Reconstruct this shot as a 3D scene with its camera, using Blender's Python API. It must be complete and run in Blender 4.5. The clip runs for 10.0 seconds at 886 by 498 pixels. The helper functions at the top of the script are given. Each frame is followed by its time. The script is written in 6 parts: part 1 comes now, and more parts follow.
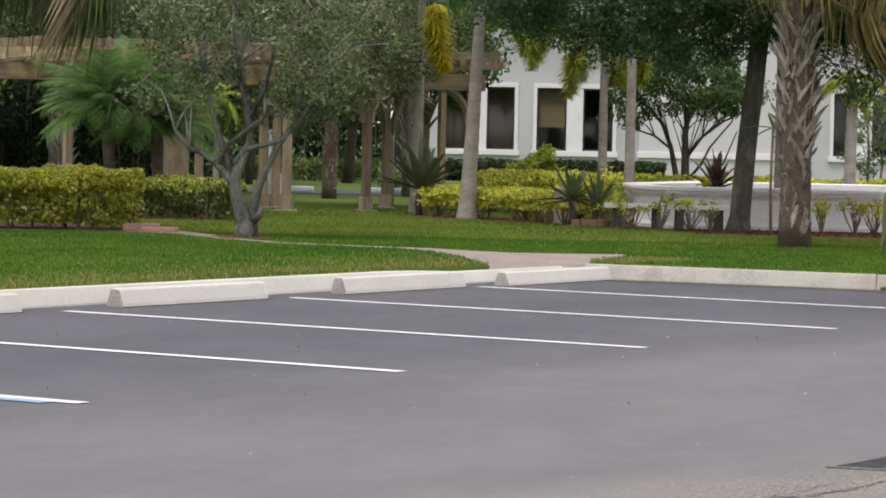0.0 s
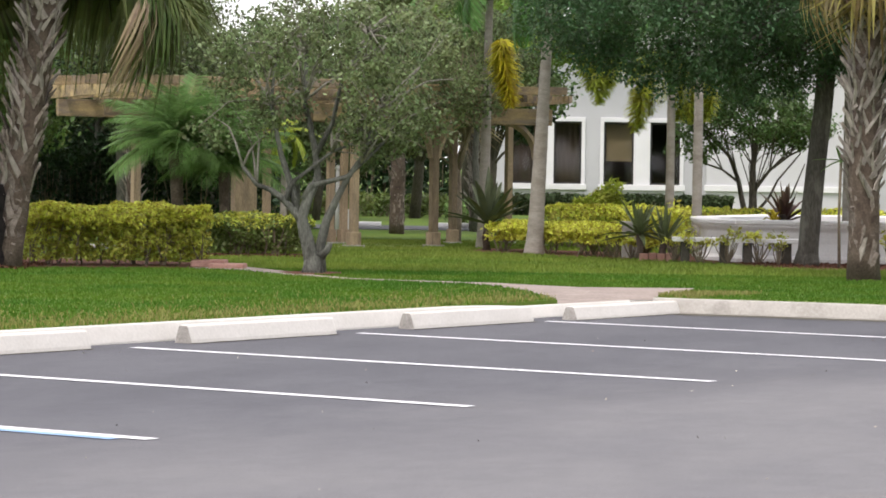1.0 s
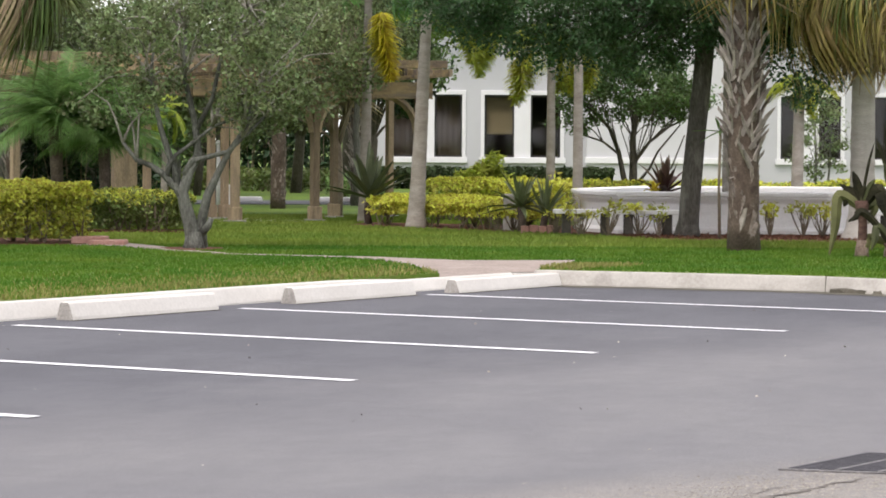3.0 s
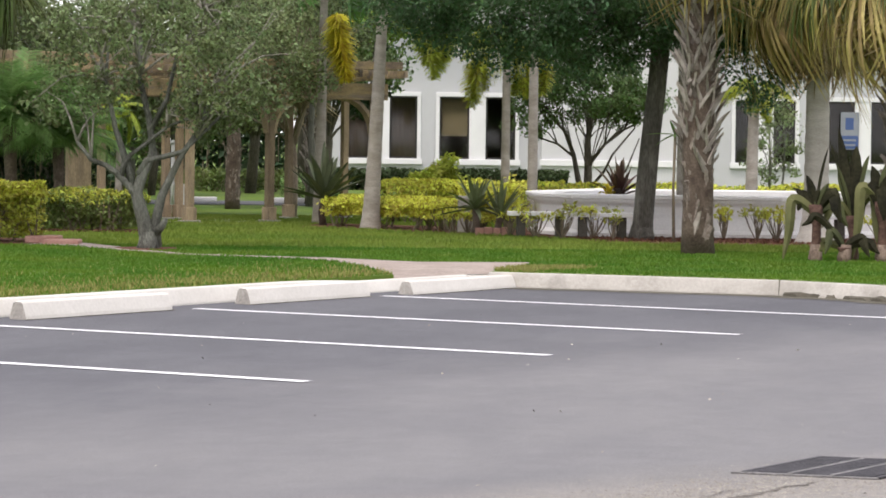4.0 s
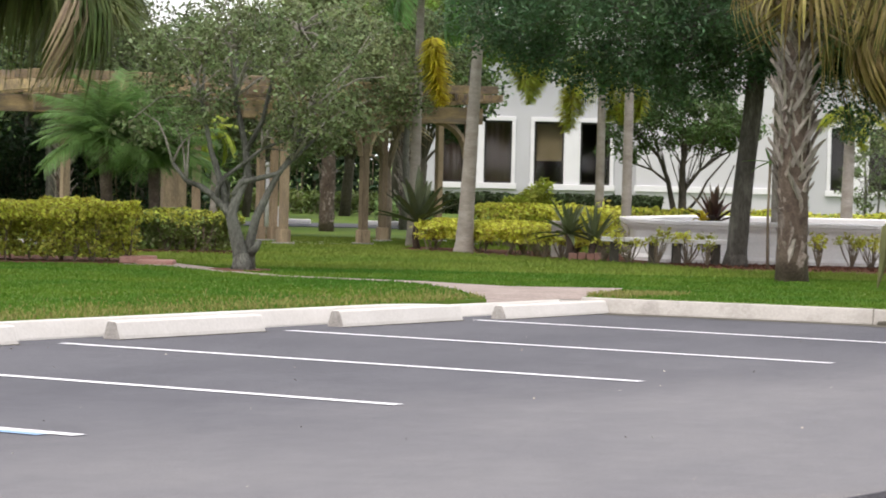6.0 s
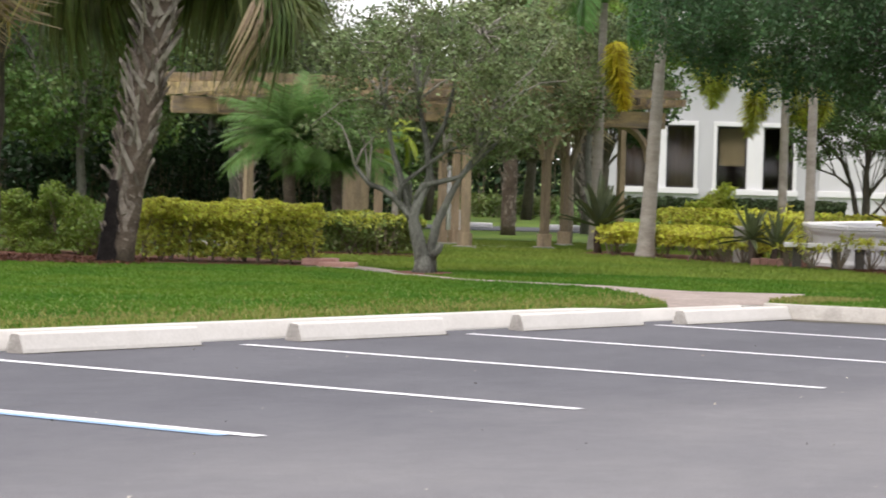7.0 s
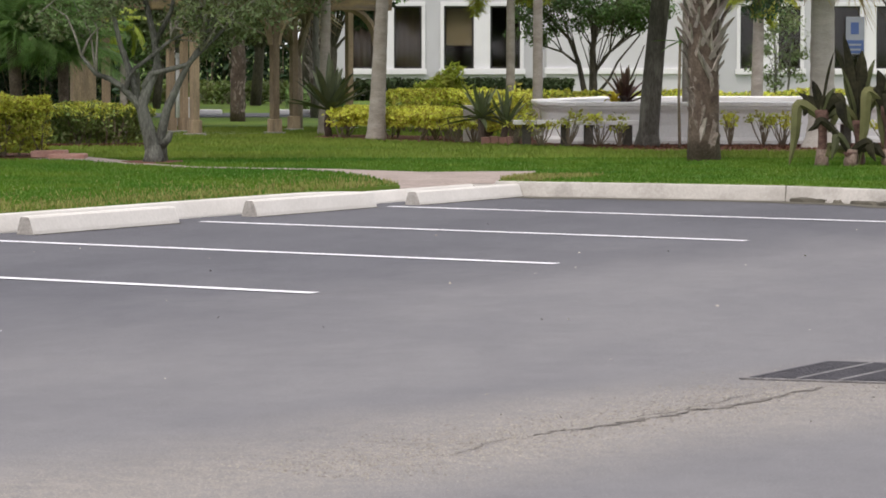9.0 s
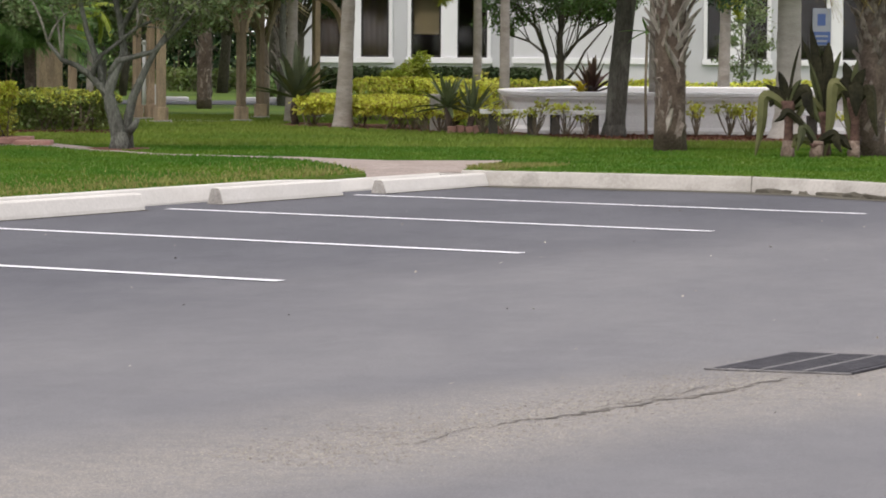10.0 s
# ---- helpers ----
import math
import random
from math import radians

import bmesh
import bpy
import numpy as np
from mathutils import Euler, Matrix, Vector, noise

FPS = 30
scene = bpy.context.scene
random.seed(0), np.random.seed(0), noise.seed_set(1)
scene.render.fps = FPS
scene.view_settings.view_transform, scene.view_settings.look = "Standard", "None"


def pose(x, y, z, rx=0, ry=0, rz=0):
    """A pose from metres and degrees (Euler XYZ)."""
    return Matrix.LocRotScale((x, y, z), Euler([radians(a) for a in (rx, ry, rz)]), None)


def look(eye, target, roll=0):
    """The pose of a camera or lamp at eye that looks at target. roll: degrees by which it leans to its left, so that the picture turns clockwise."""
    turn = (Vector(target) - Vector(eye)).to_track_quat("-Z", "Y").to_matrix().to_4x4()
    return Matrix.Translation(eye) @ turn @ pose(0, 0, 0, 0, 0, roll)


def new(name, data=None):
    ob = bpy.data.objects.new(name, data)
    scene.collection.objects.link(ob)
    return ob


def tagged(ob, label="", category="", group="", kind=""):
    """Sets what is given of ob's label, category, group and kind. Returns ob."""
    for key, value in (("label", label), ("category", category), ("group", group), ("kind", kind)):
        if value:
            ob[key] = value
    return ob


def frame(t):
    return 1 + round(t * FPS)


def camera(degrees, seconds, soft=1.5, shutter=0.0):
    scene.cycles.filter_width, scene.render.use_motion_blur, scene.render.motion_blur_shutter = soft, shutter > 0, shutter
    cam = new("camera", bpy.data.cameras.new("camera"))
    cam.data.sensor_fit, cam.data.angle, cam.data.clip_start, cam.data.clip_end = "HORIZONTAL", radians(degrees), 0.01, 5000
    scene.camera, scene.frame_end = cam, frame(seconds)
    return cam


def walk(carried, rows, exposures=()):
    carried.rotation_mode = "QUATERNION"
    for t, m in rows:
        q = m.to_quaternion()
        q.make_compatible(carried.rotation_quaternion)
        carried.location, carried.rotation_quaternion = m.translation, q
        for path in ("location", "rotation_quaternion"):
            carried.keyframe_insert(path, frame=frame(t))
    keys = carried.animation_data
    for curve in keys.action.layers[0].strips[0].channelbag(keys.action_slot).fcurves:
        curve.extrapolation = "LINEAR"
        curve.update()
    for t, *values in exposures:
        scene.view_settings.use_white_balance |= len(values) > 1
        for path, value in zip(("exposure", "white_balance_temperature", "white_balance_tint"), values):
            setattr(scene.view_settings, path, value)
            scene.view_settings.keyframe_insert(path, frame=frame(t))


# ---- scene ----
cam = camera(16.31, 10.0, soft=1.75, shutter=0.25)
EYE = 1.412
# seconds, yaw, pitch, roll of the hand-held camera, which pans where it stands
ROWS = [
    (0.0, 0.337, -2.202, -1.177), (0.5, 0.921, -1.862, -1.162), (1.0, 1.579, -1.577, -0.833), (1.5, 0.832, -1.568, -0.441),
    (2.0, -0.082, -2.05, -0.427), (2.2, -0.2, -2.09, -0.43), (3.3, -0.92, -1.96, -0.587), (3.5, -1.05, -1.796, -0.904),
    (4.0, -1.462, -2.003, -0.738), (4.5, -1.485, -2.077, -0.912), (5.0, -0.998, -1.56, -1.386), (5.2, -0.93, -1.66, -1.4),
    (6.3, 1.029, -1.574, -1.367), (6.5, 1.622, -1.746, -1.57), (6.7, 2.84, -1.705, -1.731), (6.8, 3.676, -2.03, -1.169),
    (6.9, 3.334, -1.806, -1.872), (7.0, 3.658, -1.601, -1.654), (7.2, 4.323, -1.796, -1.52), (7.5, 4.44, -1.715, -1.846),
    (7.6, 4.715, -1.74, -1.766), (7.7, 4.106, -1.917, -1.737), (7.8, 3.341, -2.105, -1.386), (8.0, 1.849, -2.688, -1.03),
    (8.2, 0.75, -3.19, -0.7), (8.3, 0.234, -3.3, -0.362), (8.5, -0.678, -3.547, -0.15), (8.7, -1.392, -3.833, 0.012),
    (9.0, -1.375, -3.674, -0.016), (9.2, -1.535, -3.633, -0.208), (9.4, -1.219, -3.737, 0.026), (9.5, -1.856, -3.915, -0.318),
    (9.7, -1.642, -4.049, -0.034), (10.0, -1.984, -3.879, -0.408),
]
walk(cam, [(t, pose(0, 0, EYE, 90 + pitch, roll, yaw)) for t, yaw, pitch, roll in ROWS],
     exposures=[(0.0, -0.45, 6640, 16), (0.5, -0.2, 6640, 16), (1.0, -0.05, 6640, 16), (7.5, -0.05, 6640, 16), (8.0, -0.07, 6640, 16), (8.5, -0.21, 6640, 16), (9.2, -0.36, 6640, 16), (10.0, -0.37, 6640, 16)])

# ---- light: a bright overcast sky with a weak wide sun ----
world = bpy.data.worlds.new("sky")
scene.world = world
world.use_nodes = True
wn = world.node_tree.nodes
wl = world.node_tree.links
wn.clear()
sky = wn.new("ShaderNodeTexSky")
sky.sky_type = "NISHITA"
sky.sun_disc = False
sky.sun_elevation = radians(58)
sky.sun_rotation = radians(205)
sky.dust_density = 4.0
cloud = wn.new("ShaderNodeMix")
cloud.data_type = "RGBA"
cloud.inputs["Factor"].default_value = 0.75
cloud.inputs["B"].default_value = (9.3, 9.5, 9.8, 1)
wl.new(sky.outputs["Color"], cloud.inputs["A"])
back = wn.new("ShaderNodeBackground")
back.inputs["Strength"].default_value = 0.2
wl.new(cloud.outputs["Result"], back.inputs["Color"])
wout = wn.new("ShaderNodeOutputWorld")
wl.new(back.outputs["Background"], wout.inputs["Surface"])

sun_data = bpy.data.lights.new("sun", "SUN")
sun_data.energy = 2.2
sun_data.angle = radians(14)
sun_data.color = (1.0, 0.96, 0.9)
sun = new("sun", sun_data)
sun.matrix_world = look((-8, -16, 40), (0, 0, 0))


# ---- materials ----
def material(name, base, rough=0.8, spread=0.15, scale=6.0, fine=60.0, bump=0.3, metal=0.0, hue2=None, island=0.0,
             translucent=0.0, spec=0.3, stretch=(1, 1, 1), bump_size=0.01, patch=None, each=0.0):
    """A surface with variation at two scales, bump, and optional leaf light-through."""
    m = bpy.data.materials.new(name)
    m.use_nodes = True
    n, l = m.node_tree.nodes, m.node_tree.links
    b = n["Principled BSDF"]
    b.inputs["Roughness"].default_value = rough
    b.inputs["Metallic"].default_value = metal
    b.inputs["Specular IOR Level"].default_value = spec
    tc = n.new("ShaderNodeTexCoord")
    mp = n.new("ShaderNodeMapping")
    mp.inputs["Scale"].default_value = stretch
    l.new(tc.outputs["Object"], mp.inputs["Vector"])
    big = n.new("ShaderNodeTexNoise")
    big.inputs["Scale"].default_value = scale
    big.inputs["Detail"].default_value = 6
    big.inputs["Roughness"].default_value = 0.65
    small = n.new("ShaderNodeTexNoise")
    small.inputs["Scale"].default_value = fine
    small.inputs["Detail"].default_value = 3
    for t in (big, small):
        l.new(mp.outputs["Vector"], t.inputs["Vector"])
    two = hue2 if hue2 else tuple(min(1, c * (1 + 2 * spread)) for c in base)
    dark = base if hue2 else tuple(c * (1 - spread) for c in base)
    ramp = n.new("ShaderNodeValToRGB")
    ramp.color_ramp.elements[0].position, ramp.color_ramp.elements[1].position = 0.32, 0.68
    ramp.color_ramp.elements[0].color = (*dark, 1)
    ramp.color_ramp.elements[1].color = (*two, 1)
    l.new(big.outputs["Fac"], ramp.inputs["Fac"])
    hsv = n.new("ShaderNodeHueSaturation")
    val = n.new("ShaderNodeMapRange")
    val.inputs["From Min"].default_value, val.inputs["From Max"].default_value = 0.3, 0.7
    val.inputs["To Min"].default_value, val.inputs["To Max"].default_value = 1 - spread, 1 + spread
    l.new(small.outputs["Fac"], val.inputs["Value"])
    l.new(ramp.outputs["Color"], hsv.inputs["Color"])
    source = val.outputs["Result"]
    if island:
        geo = n.new("ShaderNodeNewGeometry")
        r = n.new("ShaderNodeMapRange")
        r.inputs["To Min"].default_value, r.inputs["To Max"].default_value = 1 - island, 1 + island
        l.new(geo.outputs["Random Per Island"], r.inputs["Value"])
        mul = n.new("ShaderNodeMath")
        mul.operation = "MULTIPLY"
        l.new(r.outputs["Result"], mul.inputs[0])
        l.new(val.outputs["Result"], mul.inputs[1])
        source = mul.outputs["Value"]
        h = n.new("ShaderNodeMapRange")
        h.inputs["To Min"].default_value, h.inputs["To Max"].default_value = 0.5 - 0.05 * island, 0.5 + 0.05 * island
        l.new(geo.outputs["Random Per Island"], h.inputs["Value"])
        l.new(h.outputs["Result"], hsv.inputs["Hue"])
    if each:
        info = n.new("ShaderNodeObjectInfo")
        er = n.new("ShaderNodeMapRange")
        er.inputs["To Min"].default_value, er.inputs["To Max"].default_value = 1 - each, 1 + each
        l.new(info.outputs["Random"], er.inputs["Value"])
        em = n.new("ShaderNodeMath")
        em.operation = "MULTIPLY"
        l.new(er.outputs["Result"], em.inputs[0])
        l.new(source, em.inputs[1])
        source = em.outputs["Value"]
    l.new(source, hsv.inputs["Value"])
    colour = hsv.outputs["Color"]
    if patch:
        pc, psize, amount = patch
        pn = n.new("ShaderNodeTexNoise")
        pn.inputs["Scale"].default_value = psize
        pn.inputs["Detail"].default_value = 8
        pn.inputs["Roughness"].default_value = 0.7
        l.new(mp.outputs["Vector"], pn.inputs["Vector"])
        pr = n.new("ShaderNodeMapRange")
        pr.inputs["From Min"].default_value, pr.inputs["From Max"].default_value = 0.5, 0.72
        pr.inputs["To Max"].default_value = amount
        l.new(pn.outputs["Fac"], pr.inputs["Value"])
        px = n.new("ShaderNodeMix")
        px.data_type = "RGBA"
        l.new(pr.outputs["Result"], px.inputs["Factor"])
        l.new(colour, px.inputs["A"])
        px.inputs["B"].default_value = (*pc, 1)
        colour = px.outputs["Result"]
    l.new(colour, b.inputs["Base Color"])
    if bump:
        bp = n.new("ShaderNodeBump")
        bp.inputs["Strength"].default_value = bump
        bp.inputs["Distance"].default_value = bump_size
        l.new(small.outputs["Fac"], bp.inputs["Height"])
        l.new(bp.outputs["Normal"], b.inputs["Normal"])
    if translucent:
        tr = n.new("ShaderNodeBsdfTranslucent")
        l.new(colour, tr.inputs["Color"])
        mx = n.new("ShaderNodeMixShader")
        mx.inputs["Fac"].default_value = translucent
        l.new(b.outputs["BSDF"], mx.inputs[1])
        l.new(tr.outputs["BSDF"], mx.inputs[2])
        l.new(mx.outputs["Shader"], n["Material Output"].inputs["Surface"])
    return m


def leaf_mat(name, base, island=0.35, translucent=0.3, rough=0.5, hue2=None):
    return material(name, base, rough, 0.12, 1.3, 12, 0.0, island=island, translucent=translucent, spec=0.35, hue2=hue2)


CONCRETE = material("concrete", (0.56, 0.54, 0.495), 0.85, 0.05, 1.2, 40, 0.15, hue2=(0.635, 0.615, 0.57),
                    patch=((0.45, 0.425, 0.375), 1.8, 0.35))
# stains, on a base grey darkened for the shade low on the side kerb
CONCRETE_KERB = material("stained_and_shaded_kerb", (0.32, 0.305, 0.27), 0.88, 0.08, 1.9, 40, 0.25, hue2=(0.46, 0.44, 0.40), patch=((0.17, 0.16, 0.135), 1.5, 0.85))
CONCRETE_OLD_SHADED = material("old_and_shaded_concrete", (0.28, 0.265, 0.24), 0.9, 0.15, 6, 50, 0.5, hue2=(0.44, 0.42, 0.38))
PAINT_WHITE = material("line_paint", (0.72, 0.72, 0.74), 0.6, 0.06, 3, 80, 0.2, patch=((0.4, 0.4, 0.42), 9, 0.35))
PAINT_BLUE = material("blue_line_paint", (0.22, 0.36, 0.54), 0.6, 0.1, 3, 80, 0.2, patch=((0.22, 0.27, 0.34), 7, 0.5))
SOIL_GRASS = material("turf", (0.05, 0.115, 0.01), 0.95, 0.2, 0.45, 25, 0.5, hue2=(0.11, 0.165, 0.016), patch=((0.15, 0.14, 0.05), 0.8, 0.45))
GRASS = material("grass_blade", (0.045, 0.138, 0.008), 0.6, 0.1, 0.55, 5, 0.0, hue2=(0.106, 0.192, 0.015), island=0.12, translucent=0.35, patch=((0.15, 0.19, 0.025), 1.1, 0.45))
GRASS_DRY = leaf_mat("dry_grass_blade", (0.20, 0.215, 0.05), 0.22, 0.3, 0.7, hue2=(0.27, 0.24, 0.09))
PAVER = material("brick_paver", (0.25, 0.205, 0.18), 0.9, 0.18, 3, 30, 0.4, hue2=(0.33, 0.28, 0.245))
MULCH = material("mulch", (0.10, 0.042, 0.025), 0.95, 0.35, 8, 70, 0.9, hue2=(0.17, 0.075, 0.045), bump_size=0.03)
STUCCO = material("stucco", (0.47, 0.475, 0.487), 0.9, 0.03, 0.6, 80, 0.25, hue2=(0.52, 0.525, 0.537))
STUCCO_WHITE = material("white_stucco", (0.535, 0.535, 0.545), 0.9, 0.03, 0.6, 80, 0.25, hue2=(0.575, 0.575, 0.585))
TRIM = material("white_trim", (0.70, 0.70, 0.705), 0.7, 0.03, 1, 60, 0.1)
STONE = material("cast_stone", (0.76, 0.75, 0.73), 0.8, 0.05, 1.2, 40, 0.2, hue2=(0.82, 0.81, 0.79), patch=((0.6, 0.57, 0.53), 1.5, 0.3))
FRAME_DARK = material("bronze_frame", (0.03, 0.027, 0.025), 0.4, 0.1, 5, 50, 0.05)
BLIND = material("blind", (0.74, 0.68, 0.46), 0.8, 0.05, 2, 40, 0.1)
CURTAIN = material("brown_curtain", (0.16, 0.135, 0.115), 0.9, 0.12, 3, 40, 0.1)
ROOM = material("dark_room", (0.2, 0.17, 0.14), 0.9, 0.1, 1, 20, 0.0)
WOOD = material("weathered_wood", (0.215, 0.165, 0.11), 0.88, 0.25, 2.5, 40, 0.6, hue2=(0.39, 0.30, 0.195), stretch=(4, 4, 0.5), patch=((0.17, 0.145, 0.12), 2, 0.7), each=0.3)
WOOD_BEAM = material("weathered_beam", (0.13, 0.1, 0.08), 0.9, 0.3, 1.6, 40, 0.8, hue2=(0.43, 0.325, 0.17), stretch=(1.0, 4, 4), patch=((0.21, 0.18, 0.168), 1.3, 0.95), each=0.5)
BARK = material("grey_bark", (0.085, 0.082, 0.07), 0.95, 0.25, 6, 45, 1.0, hue2=(0.19, 0.185, 0.16), stretch=(1, 1, 0.35), bump_size=0.03)
BARK_OAK = material("lichen_bark", (0.06, 0.056, 0.046), 0.95, 0.3, 7, 50, 1.0, hue2=(0.125, 0.118, 0.1), stretch=(1, 1, 0.3), bump_size=0.03, patch=((0.22, 0.22, 0.185), 3.5, 0.7))
BARK_MOSS = material("mossy_bark", (0.05, 0.05, 0.042), 0.95, 0.35, 7, 50, 1.0, hue2=(0.16, 0.165, 0.14), stretch=(1, 1, 0.4), bump_size=0.03, patch=((0.26, 0.27, 0.235), 6, 0.45))
BARK_TWIG = material("pale_twig_bark", (0.16, 0.15, 0.125), 0.95, 0.25, 5, 40, 0.5, hue2=(0.30, 0.285, 0.245))
BARK_DARK = material("oak_bark", (0.05, 0.045, 0.035), 0.95, 0.3, 7, 50, 1.0, hue2=(0.12, 0.105, 0.08), stretch=(1, 1, 0.3), bump_size=0.03)
PALM_SMOOTH = material("smooth_palm_trunk", (0.24, 0.215, 0.185), 0.9, 0.12, 3, 30, 0.6, hue2=(0.36, 0.33, 0.29), stretch=(1, 1, 2.5), patch=((0.16, 0.13, 0.10), 2.5, 0.6))
PALM_DULL = material("dull_palm_trunk", (0.14, 0.12, 0.10), 0.92, 0.2, 3, 30, 0.7, hue2=(0.235, 0.205, 0.175), stretch=(1, 1, 2), patch=((0.10, 0.08, 0.065), 2.5, 0.6))
PALM_PALE = material("pale_palm_trunk", (0.36, 0.34, 0.305), 0.9, 0.1, 3, 30, 0.5, hue2=(0.47, 0.445, 0.405), stretch=(1, 1, 3.5), patch=((0.27, 0.235, 0.2), 1.8, 0.5))
BOOT = material("palm_boot", (0.22, 0.19, 0.165), 0.9, 0.15, 9, 60, 0.6, hue2=(0.40, 0.365, 0.325), stretch=(1, 1, 0.5), each=0.28)
BOOT_OLD = material("old_palm_boot", (0.13, 0.105, 0.088), 0.95, 0.25, 9, 60, 0.8, hue2=(0.29, 0.25, 0.215), each=0.4)
BOOT_CORE = material("palm_core", (0.06, 0.042, 0.033), 0.95, 0.3, 6, 40, 0.9, hue2=(0.14, 0.11, 0.085))
LEAF_T2 = leaf_mat("grey_green_leaf", (0.10, 0.145, 0.06), 0.65, 0.35, hue2=(0.21, 0.25, 0.11))
LEAF_OAK = leaf_mat("oak_leaf", (0.04, 0.092, 0.038), 0.5, 0.38, hue2=(0.08, 0.145, 0.058))
LEAF_YELLOW = leaf_mat("yellow_hedge_leaf", (0.50, 0.51, 0.06), 0.45, 0.45, hue2=(0.68, 0.67, 0.12))
LEAF_HEDGE = leaf_mat("hedge_leaf", (0.10, 0.165, 0.025), 0.4, 0.3, hue2=(0.19, 0.25, 0.035))
# the deep shade under the trees is put into this near-black green
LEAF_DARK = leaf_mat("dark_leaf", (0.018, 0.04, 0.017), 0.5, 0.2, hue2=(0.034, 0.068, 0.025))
LEAF_MID = leaf_mat("mid_leaf", (0.072, 0.135, 0.04), 0.55, 0.33, hue2=(0.155, 0.23, 0.065))
# leaf green darkened, the shade inside the crown put into the colour
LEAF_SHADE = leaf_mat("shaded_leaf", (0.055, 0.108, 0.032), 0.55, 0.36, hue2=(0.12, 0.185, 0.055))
FROND = leaf_mat("palm_frond", (0.065, 0.16, 0.035), 0.35, 0.35, hue2=(0.11, 0.22, 0.05))
FROND_SOFT = leaf_mat("soft_frond", (0.11, 0.205, 0.06), 0.4, 0.45, hue2=(0.18, 0.30, 0.09))
LEAF_SHRUB = leaf_mat("shrub_leaf", (0.105, 0.16, 0.04), 0.45, 0.3, hue2=(0.18, 0.22, 0.06))
BARK_BLACK = material("black_bark", (0.008, 0.007, 0.007), 0.98, 0.3, 8, 50, 0.5, hue2=(0.025, 0.021, 0.02), bump_size=0.02, spec=0.05)
LEAF_BOX = leaf_mat("box_leaf", (0.028, 0.045, 0.016), 0.4, 0.15, 0.85, hue2=(0.045, 0.07, 0.022))
GRASS_OLIVE = material("olive_grass_blade", (0.115, 0.195, 0.023), 0.6, 0.1, 0.5, 4, 0.0, hue2=(0.2, 0.26, 0.038), island=0.12, translucent=0.35, patch=((0.20, 0.20, 0.06), 0.9, 0.5))
DIRT_AND_STRIP = material("dirt_and_foot_strip", (0.075, 0.07, 0.055), 0.95, 0.25, 5, 50, 0.4, hue2=(0.12, 0.11, 0.085))
FROND_YELLOW = leaf_mat("yellow_frond", (0.54, 0.42, 0.03), 0.4, 0.45, hue2=(0.45, 0.42, 0.04))
FROND_OLIVE = leaf_mat("olive_lime_frond", (0.25, 0.31, 0.03), 0.5, 0.45, hue2=(0.42, 0.42, 0.05))
FROND_SABAL = leaf_mat("sabal_frond", (0.075, 0.11, 0.03), 0.5, 0.3, hue2=(0.16, 0.175, 0.05))
FROND_DEAD = leaf_mat("dead_frond", (0.29, 0.215, 0.13), 0.4, 0.2, hue2=(0.45, 0.36, 0.24))
AGAVE = leaf_mat("agave_leaf", (0.055, 0.075, 0.04), 0.45, 0.1, hue2=(0.11, 0.125, 0.065))
BROMELIAD = leaf_mat("bromeliad_leaf", (0.055, 0.018, 0.02), 0.4, 0.15, hue2=(0.085, 0.07, 0.03))
FROND_GOLD = leaf_mat("gold_frond", (0.28, 0.22, 0.07), 0.5, 0.35, hue2=(0.48, 0.37, 0.16))
FROND_LIME = leaf_mat("lime_frond", (0.24, 0.32, 0.035), 0.35, 0.4, hue2=(0.38, 0.42, 0.06))
LEAF_LIME = leaf_mat("lime_leaf", (0.12, 0.2, 0.035), 0.45, 0.38, hue2=(0.2, 0.28, 0.05))
LEAF_HEDGE_Y = leaf_mat("yellow_green_leaf", (0.33, 0.36, 0.05), 0.5, 0.42, hue2=(0.50, 0.51, 0.09))
AGAVE_LIGHT = leaf_mat("yucca_leaf", (0.10, 0.13, 0.06), 0.3, 0.15, hue2=(0.17, 0.20, 0.09))
STRAP = leaf_mat("strap_leaf", (0.035, 0.04, 0.02), 0.4, 0.15, 0.7, hue2=(0.085, 0.095, 0.035))
STRAP_DARK = material("dark_strap_leaf", (0.011, 0.011, 0.009), 0.9, 0.3, 3, 25, 0.3, hue2=(0.038, 0.036, 0.02), island=0.4, spec=0.08)
STALK_RED = material("plant_stalk", (0.055, 0.028, 0.024), 0.9, 0.3, 8, 50, 0.8, hue2=(0.15, 0.09, 0.07), stretch=(1, 1, 2))
STRAP_OLIVE = leaf_mat("olive_strap_leaf", (0.085, 0.09, 0.034), 0.4, 0.15, 0.75, hue2=(0.15, 0.15, 0.06))
STALK_PALE = material("pale_stalk", (0.10, 0.068, 0.05), 0.95, 0.3, 18, 60, 0.9, hue2=(0.27, 0.21, 0.17))
STONE_DARK = material("dark_stone", (0.075, 0.068, 0.056), 0.9, 0.2, 4, 40, 0.4)
IRON_PALE = material("worn_iron", (0.165, 0.16, 0.158), 0.75, 0.25, 8, 60, 0.3, metal=0.1)
SIGN_GREY = material("sign_face", (0.21, 0.225, 0.255), 0.5, 0.06, 3, 40, 0.0)
SIGN_BLUE = material("sign_blue", (0.05, 0.085, 0.21), 0.5, 0.05, 3, 40, 0.0)
CRACK = material("crack_fill", (0.065, 0.06, 0.054), 0.95, 0.3, 9, 60, 0.3, hue2=(0.16, 0.145, 0.125))
BARK_TAN = material("tan_bark", (0.20, 0.155, 0.115), 0.9, 0.2, 5, 40, 0.6, hue2=(0.33, 0.275, 0.21), stretch=(1, 1, 0.4))
